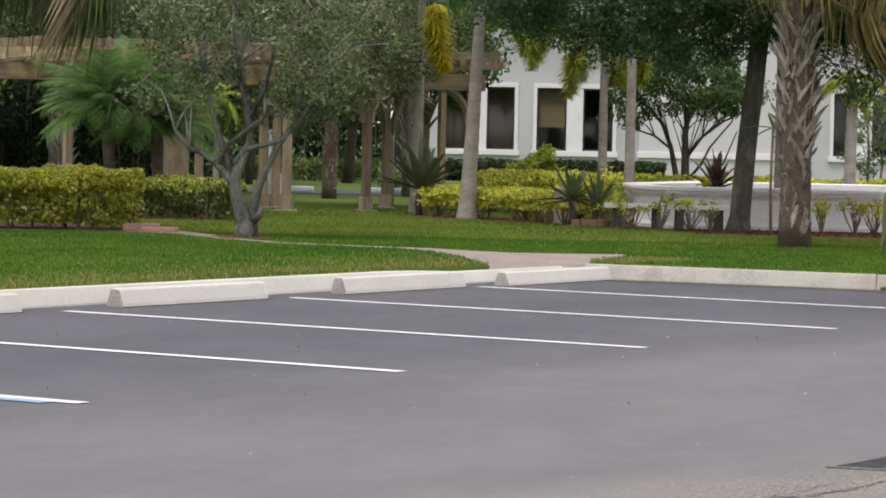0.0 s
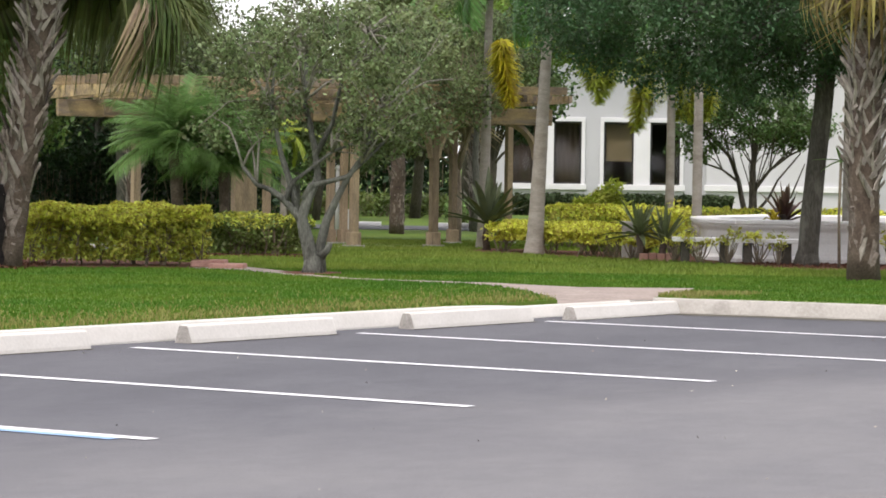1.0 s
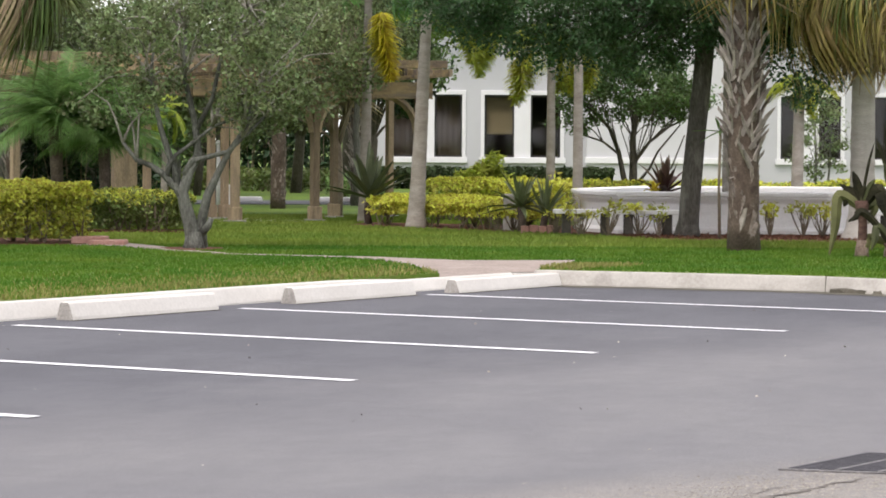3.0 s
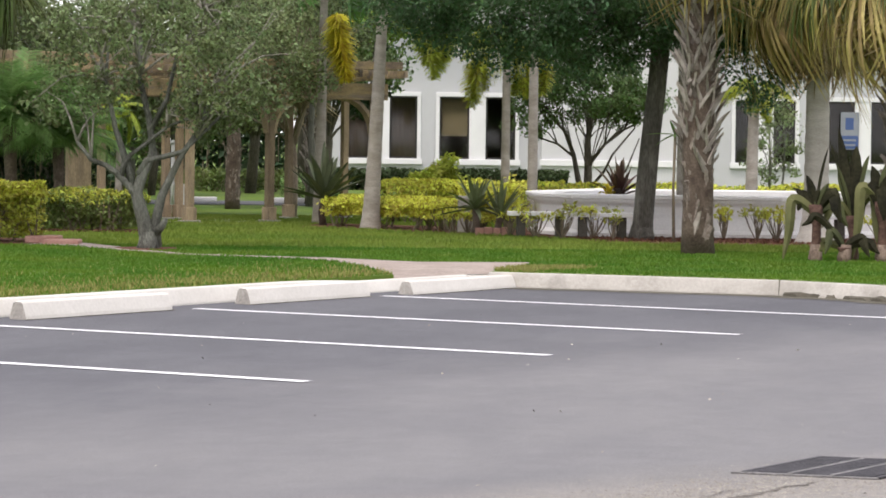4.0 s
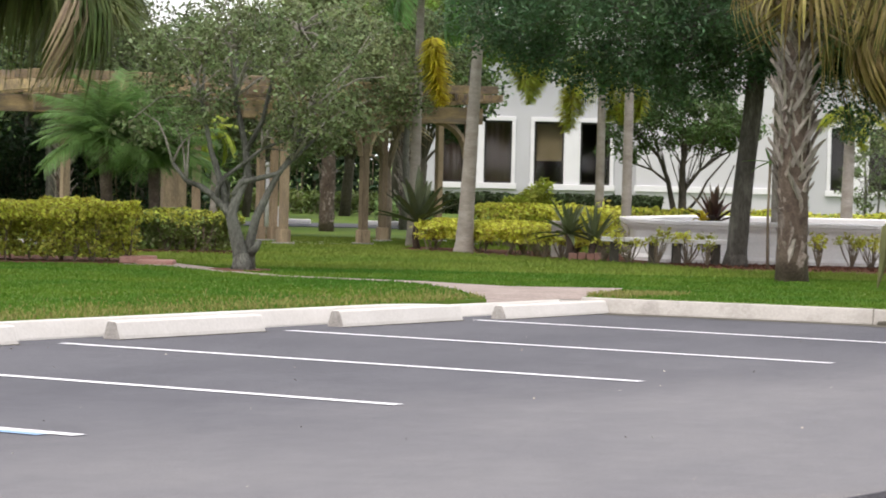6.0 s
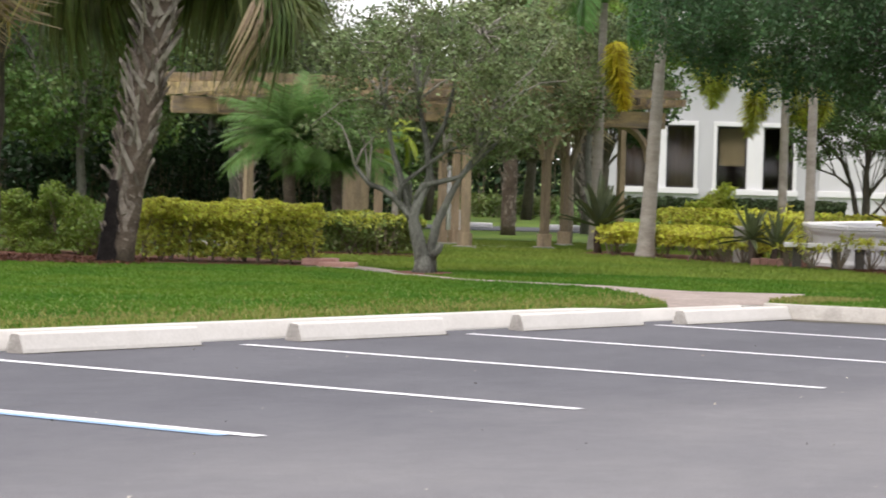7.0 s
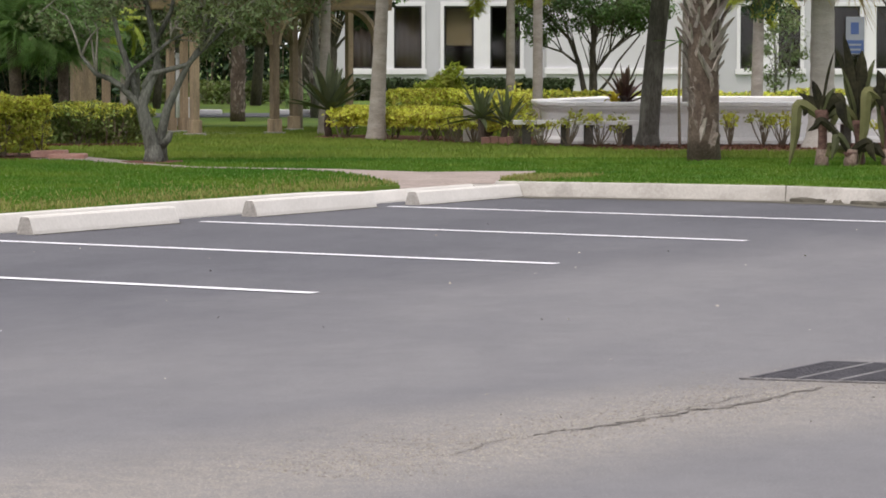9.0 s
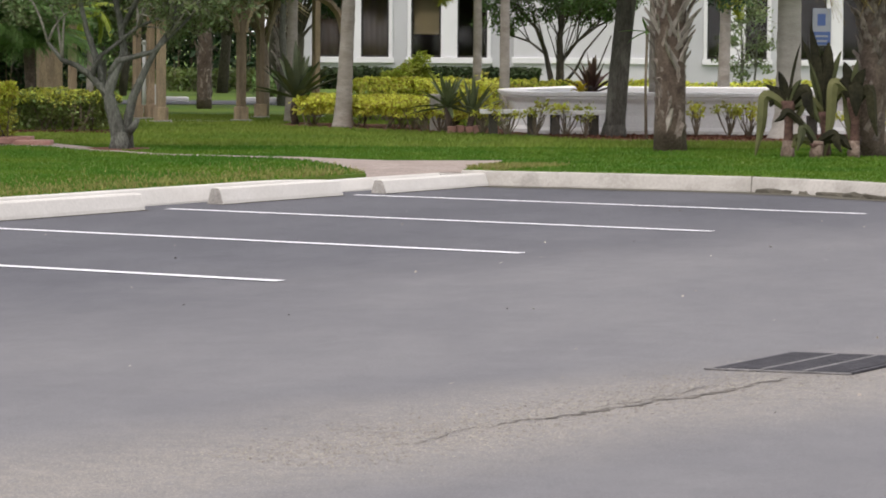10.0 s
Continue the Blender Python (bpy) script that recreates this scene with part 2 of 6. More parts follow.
GRIT = leaf_mat("grit", (0.2, 0.185, 0.16), 0.35, 0.0, 0.95, hue2=(0.3, 0.278, 0.24))
LITTER = leaf_mat("litter", (0.35, 0.32, 0.27), 0.7, 0.0, 0.9)
WATER = material("pool_water", (0.02, 0.03, 0.03), 0.08, 0.1, 2, 9, 0.15, spec=0.5)
CRACK_LINE = [(0.6, 11.24), (0.68, 11.36), (0.86, 11.53), (1.22, 11.98), (1.5, 12.3), (1.74, 12.67), (1.95, 12.93)]
STEM = material("shrub_stem", (0.17, 0.14, 0.10), 0.9, 0.2, 8, 40, 0.3)
IRON = material("grate_iron", (0.05, 0.048, 0.054), 0.75, 0.2, 8, 60, 0.4, metal=0.2)
PIT_SHADE = material("pit_shade", (0.012, 0.012, 0.012), 0.95, 0.2, 3, 30, 0.0)
STONE_RED = material("red_stone", (0.36, 0.19, 0.15), 0.9, 0.15, 4, 40, 0.5, hue2=(0.45, 0.27, 0.22))



def asphalt():
    """Asphalt: fresh dark coat in the stalls, worn paler in the drive, sandy where water runs to the drain."""
    m = bpy.data.materials.new("asphalt")
    m.use_nodes = True
    n, l = m.node_tree.nodes, m.node_tree.links
    b = n["Principled BSDF"]
    b.inputs["Roughness"].default_value = 0.8
    b.inputs["Specular IOR Level"].default_value = 0.35
    tc = n.new("ShaderNodeTexCoord")

    def tex(scale, detail, rough=0.6, stretch=None):
        t = n.new("ShaderNodeTexNoise")
        t.inputs["Scale"].default_value, t.inputs["Detail"].default_value, t.inputs["Roughness"].default_value = scale, detail, rough
        src = tc.outputs["Object"]
        if stretch:
            mp = n.new("ShaderNodeMapping")
            mp.vector_type = "TEXTURE"
            mp.inputs["Rotation"].default_value = (0, 0, stretch[0])
            mp.inputs["Scale"].default_value = stretch[1]
            l.new(src, mp.inputs["Vector"])
            src = mp.outputs["Vector"]
        l.new(src, t.inputs["Vector"])
        return t.outputs["Fac"]

    def dot(v):
        d = n.new("ShaderNodeVectorMath")
        d.operation = "DOT_PRODUCT"
        l.new(tc.outputs["Object"], d.inputs[0])
        d.inputs[1].default_value = v
        return d.outputs["Value"]

    def ranged(value, a, b2, c=0.0, d=1.0, smooth=True):
        r = n.new("ShaderNodeMapRange")
        r.interpolation_type = "SMOOTHSTEP" if smooth else "LINEAR"
        for key, q in (("From Min", a), ("From Max", b2), ("To Min", c), ("To Max", d)):
            r.inputs[key].default_value = q
        l.new(value, r.inputs["Value"])
        return r.outputs["Result"]

    def op(kind, a, b2):
        o = n.new("ShaderNodeMath")
        o.operation = kind
        for i, q in enumerate((a, b2)):
            if isinstance(q, (int, float)):
                o.inputs[i].default_value = q
            else:
                l.new(q, o.inputs[i])
        return o.outputs["Value"]

    def mix(fac, a, b2):
        x = n.new("ShaderNodeMix")
        x.data_type = "RGBA"
        l.new(fac, x.inputs["Factor"])
        for key, q in (("A", a), ("B", b2)):
            if isinstance(q, tuple):
                x.inputs[key].default_value = (*q, 1)
            else:
                l.new(q, x.inputs[key])
        return x.outputs["Result"]

    wide = tex(0.35, 5)
    mid = tex(0.8, 7, 0.7, (radians(75), (2.2, 1.0, 1.0)))
    grit = tex(75, 3, 0.7)
    fine = tex(260, 2)
    speck = tex(140, 1)
    blot = tex(4.5, 5, 0.7)
    clod = tex(13, 4, 0.75)
    out = dot((0.843, -0.537, 0))
    # metres out from the kerb row, uneven at the seam
    far = op("ADD", op("ADD", out, 14.86), op("MULTIPLY", op("SUBTRACT", wide, 0.5), 3.0))
    end = op("ADD", op("ADD", dot((0.5373, 0.8434, 0)), -14.97), op("MULTIPLY", op("SUBTRACT", wide, 0.5), 3.0))
    worn = op("MULTIPLY", ranged(far, 3.6, 6.5), ranged(end, 4.5, 8.5, 1.0, 0.15))
    old = mix(ranged(mid, 0.35, 0.65), (0.125, 0.124, 0.130), (0.150, 0.148, 0.151))
    fresh = mix(ranged(mid, 0.35, 0.65), (0.072, 0.073, 0.083), (0.093, 0.094, 0.104))
    base = mix(worn, fresh, old)
    # sand along the gutter to the drain
    cross = op("ADD", dot((-0.689, 0.725, 0)), -7.75)
    line = op("ABSOLUTE", op("ADD", cross, op("MULTIPLY", op("SUBTRACT", wide, 0.5), 1.4)), 0.0)
    near = ranged(dot((0, 1, 0)), 13.5, 14.7, 1.0, 0.0)
    sand = op("MULTIPLY", op("MULTIPLY", ranged(line, 0.1, 1.25, 1.0, 0.0), near), ranged(grit, 0.36, 0.56, 0.35, 1.0))
    base = mix(op("MULTIPLY", op("MULTIPLY", sand, 0.8), ranged(clod, 0.34, 0.62, 0.5, 1.0)), base, (0.25, 0.227, 0.192))
    hs = n.new("ShaderNodeHueSaturation")
    l.new(base, hs.inputs["Color"])
    l.new(op("ADD", op("ADD", ranged(grit, 0.3, 0.7, 0.87, 1.13, False), ranged(fine, 0.3, 0.7, -0.12, 0.12, False)), op("ADD", op("MULTIPLY", ranged(speck, 0.58, 0.72, 0.0, 0.8), op("ADD", op("MULTIPLY", sand, 0.9), op("ADD", op("MULTIPLY", worn, 0.3), 0.2))), ranged(blot, 0.3, 0.7, -0.07, 0.07, False))), hs.inputs["Value"])
    l.new(hs.outputs["Color"], b.inputs["Base Color"])
    bp = n.new("ShaderNodeBump")
    bp.inputs["Strength"].default_value = 0.35
    bp.inputs["Distance"].default_value = 0.003
    l.new(op("ADD", grit, fine), bp.inputs["Height"])
    l.new(bp.outputs["Normal"], b.inputs["Normal"])
    return m


ASPHALT = asphalt()

glass = bpy.data.materials.new("window_glass")
glass.use_nodes = True
gb = glass.node_tree.nodes["Principled BSDF"]
gb.inputs["Base Color"].default_value = (0.36, 0.34, 0.31, 1)
gb.inputs["Roughness"].default_value = 0.03
gb.inputs["Transmission Weight"].default_value = 1.0
gb.inputs["IOR"].default_value = 1.45


# ---- building blocks ----
def raw(name, verts, faces, mat, smooth=False):
    me = bpy.data.meshes.new(name)
    me.from_pydata([tuple(v) for v in verts], [], faces)
    me.materials.append(mat)
    if smooth:
        me.polygons.foreach_set("use_smooth", [True] * len(me.polygons))
    me.update()
    return me


def put(ob, parent):
    if parent is not None:
        ob.parent = parent
        ob.matrix_parent_inverse = parent.matrix_basis.inverted()
    return ob


def part(name, data, mat=None, parent=None, label="", at=None):
    """One mesh object from a bmesh or mesh, under a thing or a part."""
    if isinstance(data, bmesh.types.BMesh):
        me = bpy.data.meshes.new(name)
        data.to_mesh(me)
        data.free()
        me.materials.append(mat)
    else:
        me = data
    ob = new(name, me)
    if at is not None:
        ob.matrix_basis = at
    put(ob, parent)
    if label:
        ob["label"] = label
    return ob


def thing(name, at, label, category, group="", kind=""):
    e = new(name)
    e.empty_display_size = 0.1
    e.matrix_basis = at if isinstance(at, Matrix) else Matrix.Translation(at)
    return tagged(e, label, category, group, kind)


def box(x0, x1, y0, y1, z0, z1, bevel=0.0):
    bm = bmesh.new()
    bmesh.ops.create_cube(bm, size=1)
    for v in bm.verts:
        v.co = Vector(((x0 + x1) / 2 + v.co.x * (x1 - x0), (y0 + y1) / 2 + v.co.y * (y1 - y0), (z0 + z1) / 2 + v.co.z * (z1 - z0)))
    if bevel:
        bmesh.ops.bevel(bm, geom=list(bm.edges), offset=bevel, segments=2, affect="EDGES", profile=0.6)
    return bm


def tube(points, radii, sides=8, wobble=0.0, seed=0):
    """A tapered, slightly uneven limb along points: vertices and faces."""
    rnd = random.Random(seed)
    vs, fs = [], []
    pts = [Vector(p) for p in points]
    for i, p in enumerate(pts):
        d = (pts[min(i + 1, len(pts) - 1)] - pts[max(i - 1, 0)]).normalized()
        a = d.cross(Vector((0.3, 1, 0.1))).normalized()
        b = d.cross(a)
        for k in range(sides):
            w = 2 * math.pi * k / sides
            r = radii[i] * (1 + wobble * rnd.uniform(-1, 1))
            vs.append(p + a * math.cos(w) * r + b * math.sin(w) * r)
    for i in range(len(pts) - 1):
        for k in range(sides):
            k2 = (k + 1) % sides
            fs.append((i * sides + k, i * sides + k2, (i + 1) * sides + k2, (i + 1) * sides + k))
    fs.append(tuple(range(sides - 1, -1, -1)))
    fs.append(tuple((len(pts) - 1) * sides + k for k in range(sides)))
    return vs, fs


def join(pieces):
    vs, fs = [], []
    for v, f in pieces:
        o = len(vs)
        vs += list(v)
        fs += [tuple(i + o for i in q) for q in f]
    return vs, fs


def leaves(name, centres, size, mat, rng, aspect=0.5, up=0.4, vary=0.35, parent=None, label="", droop=0.0):
    """Many small folded leaves, each a pair of triangles either side of its rib, as one mesh."""
    c = np.asarray(centres, float)
    n = len(c)
    d = rng.normal(size=(n, 3))
    d[:, 2] -= droop
    d /= np.linalg.norm(d, axis=1)[:, None]
    nrm = rng.normal(size=(n, 3))
    nrm[:, 2] = np.abs(nrm[:, 2]) + up
    side = np.cross(d, nrm)
    side /= np.linalg.norm(side, axis=1)[:, None] + 1e-9
    nn = np.cross(side, d)
    s = size * (1 + vary * rng.uniform(-1, 1, n))[:, None]
    v = np.empty((n, 4, 3))
    v[:, 0] = c - d * s * 0.5
    v[:, 1] = c + side * s * aspect * 0.5 + nn * s * 0.08
    v[:, 2] = c + d * s * 0.5
    v[:, 3] = c - side * s * aspect * 0.5 + nn * s * 0.08
    return quads(name, v.reshape(-1, 3), mat, parent, label)


def quads(name, v, mat, parent=None, label=""):
    n = len(v) // 4
    me = bpy.data.meshes.new(name)
    me.vertices.add(n * 4)
    me.vertices.foreach_set("co", np.ascontiguousarray(v, dtype=np.float32).ravel())
    me.loops.add(n * 4)
    me.loops.foreach_set("vertex_index", np.arange(n * 4, dtype=np.int32))
    me.polygons.add(n)
    me.polygons.foreach_set("loop_start", np.arange(0, n * 4, 4, dtype=np.int32))
    me.materials.append(mat)
    me.update(calc_edges=True)
    ob = new(name, me)
    put(ob, parent)
    if label:
        ob["label"] = label
    return ob


def clump_points(rng, centres, radii, counts, squash=0.8, shell=0.5):
    """Leaf places gathered in uneven clumps round the twig ends."""
    out = []
    for c, r, k in zip(centres, radii, counts):
        d = rng.normal(size=(k, 3))
        d /= np.linalg.norm(d, axis=1)[:, None]
        q = d * (rng.uniform(0, 1, k) ** shell)[:, None] * r
        q[:, 2] *= squash
        out.append(np.asarray(c) + q)
    return np.concatenate(out)


G = 0.15  # height of the lawn over the asphalt
KERB = 57.5  # bearing of the row of stalls
ALONG = Vector((math.cos(radians(KERB)), math.sin(radians(KERB)), 0))
OUT = Vector((math.sin(radians(KERB)), -math.cos(radians(KERB)), 0))
STALL = 2.9
FIRST = Vector((-4.49, 20.61, 0))  # kerb end of a stall line


def stall(i, out, z=0.0):
    p = FIRST + ALONG * STALL * i + OUT * out
    return Vector((p.x, p.y, z))


# ---- ground, kerbs, lines ----
def sheet(name, pts, z, mat, label, category="", thick=0.0):
    bm = bmesh.new()
    vs = [bm.verts.new((p[0], p[1], z)) for p in pts]
    f = bm.faces.new(vs)
    f.normal_update()
    if f.normal.z < 0:
        f.normal_flip()
    bmesh.ops.triangulate(bm, faces=[f])
    if thick:
        r = bmesh.ops.extrude_face_region(bm, geom=list(bm.faces))
        for v in [g for g in r["geom"] if isinstance(g, bmesh.types.BMVert)]:
            v.co.z -= thick
        bmesh.ops.recalc_face_normals(bm, faces=list(bm.faces))
    ob = part(name, bm, mat)
    return tagged(ob, label, category, kind="structure")


sheet("ground", [(-900, -900), (900, -900), (900, 1500), (-900, 1500)], -0.03, SOIL_GRASS, "flat ground reaching out to the horizon", "ground")


def lot(a, out, z=0.0):
    """A place from metres along the kerb row and metres out into the lot."""
    p = FIRST + ALONG * a + OUT * out
    return Vector((p.x, p.y, z))


KERB_LINE = [(-45, -0.4), (10.95, -0.4), (11.0, 0.1), (11.25, 1.3), (11.45, 2.6), (11.25, 3.6), (10.8, 4.6), (9.6, 6.5), (7.5, 9.0), (3.0, 13.0), (-20, 30)]
lot_edge = [lot(a, o) for a, o in KERB_LINE]
sheet("road", [(p.x, p.y) for p in lot_edge] + [(60, -60), (-60, -60)], 0.0, ASPHALT, "dark grey asphalt parking lot, worn paler and sandy in front", "parking lot", thick=0.025)


def offset_line(pts, d):
    out = []
    for i, p in enumerate(pts):
        q = (pts[min(i + 1, len(pts) - 1)] - pts[max(i - 1, 0)]).normalized()
        out.append(p + Vector((-q.y, q.x, 0)) * d)
    return out


def kerb(name, line, label, mat, fall=None):
    """A poured kerb: battered face, rounded nose, flat top; it may fall away towards its end."""
    prof = [(0.0, -0.02), (0.004, 0.015), (0.046, 0.115), (0.056, 0.136), (0.07, 0.146), (0.1, 0.146), (0.1, -0.02)]
    low = [fall(i / (len(line) - 1)) if fall else 1.0 for i in range(len(line))]
    rows = [[(q.x, q.y, z * k) for q, k in zip(offset_line(line, d), low)] for d, z in prof]
    vs = [v for r in rows for v in r]
    n = len(line)
    fs = [(i * n + k, i * n + k + 1, (i + 1) * n + k + 1, (i + 1) * n + k) for i in range(len(prof) - 1) for k in range(n - 1)]
    fs += [tuple(i * n for i in range(len(prof))), tuple(i * n + n - 1 for i in range(len(prof) - 1, -1, -1))]
    return tagged(part(name, raw(name, vs, fs, mat)), label, "kerb", kind="structure")


def dense(pts, step=0.5):
    out = []
    for p, q in zip(pts, pts[1:]):
        k = max(1, int((q - p).length / step))
        out += [p.lerp(q, i / k) for i in range(k)]
    return out + [pts[-1]]


kerb("kerb_row", dense([lot_edge[0], lot(7.7, -0.4)]), "pale poured concrete kerb along the parking row", CONCRETE)
kerb("kerb_row", dense([lot(7.703, -0.4), lot(10.97, -0.4)], 0.1), "pale concrete kerb sinking a little towards the walkway", CONCRETE, lambda f: 1 - 0.22 * min(1, f / 0.4) ** 2)
kerb("kerb_side", dense([lot(10.975, -0.24)] + lot_edge[2:]), "pale stained concrete kerb bending round the lot, some shade in its colour", CONCRETE_KERB)

joint = lot(11.44, 2.66)
gap = box(-0.004, 0.1, -0.005, 0.005, 0.0, 0.148)
for v in gap.verts:
    if v.co.x < 0.05 and v.co.z > 0.1:
        v.co.x = 0.058
    v.co.y += v.co.z * 0.15
tagged(part("kerb_joint", gap, DIRT_AND_STRIP, None, "", pose(joint.x, joint.y, 0, 0, 0, 57.5)), "dark open joint across the kerb", "joint", kind="structure")
gutter = dense([lot(10.96, 0.0)] + lot_edge[2:8], 0.3)
gut_out = offset_line(gutter, -0.3)
sheet("dirt_and_foot_strip", [(p.x, p.y) for p in offset_line(gutter, 0.005)] + [(p.x + 0.05 * math.sin(i * 2.3), p.y + 0.05 * math.cos(i * 1.7)) for i, p in reversed(list(enumerate(gut_out)))], 0.004, DIRT_AND_STRIP, "thin strip of dirt along the kerb foot", "dirt")

heap = dense([lot(11.4, 2.75), lot(11.42, 3.2), lot(11.22, 3.7), lot(10.75, 4.6)], 0.08)
heap = [p + Vector((0.012 * math.sin(i * 1.9), 0.012 * math.cos(i * 2.7), 0.005)) for i, p in enumerate(offset_line(heap, -0.03))]
silt = raw("dirt_and_foot_strip", *tube(heap, [0.03 + 0.025 * abs(math.sin(i * 0.9)) * abs(math.sin(i * 0.23 + 1)) for i in range(len(heap))], 8, 0.3, 6), DIRT_AND_STRIP)
tagged(part("dirt_and_foot_strip", silt), "low uneven ridge of dirt washed against the kerb", "dirt", kind="structure")
RAMP_L = [lot(9.68, -0.485), Vector((0.2, 29.5, 0)), Vector((-0.02, 31.0, 0))]
RAMP_R = [lot(10.968, -0.485), Vector((1.262, 30.08, 0)), Vector((1.6, 31.2, 0))]
lawn_edge = offset_line(dense([lot_edge[0], lot(9.68, -0.4)], 1.0), 0.096) + RAMP_L[1:] + RAMP_R[:0:-1] + offset_line(dense([lot(10.975, -0.24)] + lot_edge[2:], 1.0), 0.096)
sheet("lawn", [(p.x, p.y) for p in lawn_edge] + [(60, -14), (140, -14), (140, 160), (-120, 160), (-120, -20)], G, SOIL_GRASS,
      "mown green lawn behind the kerb", "lawn", thick=0.1)
PATH = [(-0.02, 31.0), (1.6, 31.2), (1.75, 32.1), (1.15, 32.0), (0.56, 31.9), (-0.02, 32.4), (-0.32, 32.7), (-0.92, 32.95), (-1.86, 33.4), (-2.5, 34.5), (-2.76, 35.3), (-3.4, 36.7), (-4.08, 36.6), (-3.9, 35.75), (-3.3, 35.5), (-2.56, 34.05), (-1.86, 33.15), (-0.91, 32.65), (-0.6, 32.45), (-0.31, 32.0)]
ramp = [(p.x, p.y, z) for p, z in zip(RAMP_L + RAMP_R, (0.1155, 0.126, G + 0.012, 0.1155, 0.116, G + 0.012))]
tagged(part("pavement", raw("pavement", ramp, [(0, 3, 1), (1, 3, 5, 2), (3, 4, 5)], PAVER)), "reddish brick paver walkway sloping down to the kerb", "walkway", kind="structure")
p, q = lot(10.972, -0.47), Vector((1.27, 30.06, 0))
away = Vector((p.y - q.y, q.x - p.x, 0)).normalized() * 0.1
end = [p - away * 0.25, q - away * 0.25, q + away, p + away]
end = [(v.x, v.y, z) for z in (-0.02, 0.108) for v in end[:2]] + [(v.x, v.y, z) for z in (-0.02, 0.1135) for v in end[2:]]
tagged(part("kerb_row", raw("kerb_row", end, [(0, 1, 3, 2), (2, 3, 6, 7), (5, 4, 6, 7), (1, 4, 6, 3), (0, 2, 7, 5), (0, 5, 4, 1)], CONCRETE)), "short concrete kerb piece closing the corner", "kerb", kind="structure")
sheet("pavement", PATH, G + 0.012, PAVER, "reddish brick paver walkway through the lawn", "walkway", thick=0.02)


def bar(name, a, z, w, mat, label, category, o0, o1):
    p = [lot(a - w / 2, o0), lot(a + w / 2, o0), lot(a + w / 2, o1), lot(a - w / 2, o1)]
    return sheet(name, [(q.x, q.y) for q in p], z, mat, label, category)


LEN = 4.95
for i in (-1, 0, 1, 2, 3):
    bar("stall_line", STALL * i, 0.005, 0.115, PAINT_WHITE, "white painted stall line on the asphalt", "stall line", 0, LEN)
bar("aisle_line", -4.6, 0.005, 0.1, PAINT_WHITE, "white painted access aisle line on the asphalt", "stall line", 0, 4.66)
bar("blue_line", STALL * -1 - 0.11, 0.005, 0.1, PAINT_BLUE, "blue painted line beside a white stall line", "stall line", 0, LEN - 0.15)


def wheel_stop(a, o, label, tall=1.0):
    """A precast stop: sloped faces, ends cut square, chamfered top."""
    prof = [(-0.085, 0.0), (-0.08, 0.03), (-0.05, 0.135), (-0.035, 0.148), (0.03, 0.148), (0.045, 0.135), (0.08, 0.03), (0.085, 0.0)]
    ls = [-0.95, -0.93, -0.5, -0.47, 0.47, 0.5, 0.93, 0.95]
    vs, fs = [], []
    rnd = random.Random(int(a * 10))
    for l in ls:
        k = 0.96 if abs(l) > 0.94 else 1.0
        for x, z in prof:
            p = lot(a + l, o + x * k)
            vs.append((p.x, p.y, z * k * tall + rnd.uniform(-0.002, 0.002) * (z > 0)))
    n = len(prof)
    for i in range(len(ls) - 1):
        fs += [(i * n + k, i * n + k + 1, (i + 1) * n + k + 1, (i + 1) * n + k) for k in range(n - 1)]
        fs.append((i * n + n - 1, i * n, (i + 1) * n, (i + 1) * n + n - 1))
    fs += [tuple(range(n - 1, -1, -1)), tuple((len(ls) - 1) * n + k for k in range(n))]
    c = lot(a, o)
    e = thing("wheel_stop", c, label, "wheel stop", "wheel stops of the parking row")
    me = raw("block", vs, fs, CONCRETE)
    me.materials.append(CONCRETE_OLD_SHADED)
    # end faces darker: their shading put into the colour, along with some dirt
    for q in me.polygons[-2:]:
        q.material_index = 1
    part("block", me, None, e)
    return e


for a, o in ((-4.3, -0.2), (-1.35, -0.2), (1.6, -0.2), (4.6, -0.13), (7.62, -0.13), (10.05, 0.0)):
    wheel_stop(a, o, "pale precast concrete wheel stop on the asphalt", 0.84 if a > 10 else 0.95)
    # ragged dark strip on the asphalt along the front foot
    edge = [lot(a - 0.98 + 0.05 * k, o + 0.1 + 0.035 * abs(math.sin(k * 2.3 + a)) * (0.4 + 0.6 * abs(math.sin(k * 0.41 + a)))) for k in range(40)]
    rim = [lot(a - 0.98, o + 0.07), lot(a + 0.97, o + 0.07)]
    sheet("dirt_and_foot_strip", [(q.x, q.y) for q in edge + rim[::-1]], 0.004, DIRT_AND_STRIP, "ragged dark strip along the foot of the wheel stop", "dirt")

# ---- building far behind ----
BY = 83.0


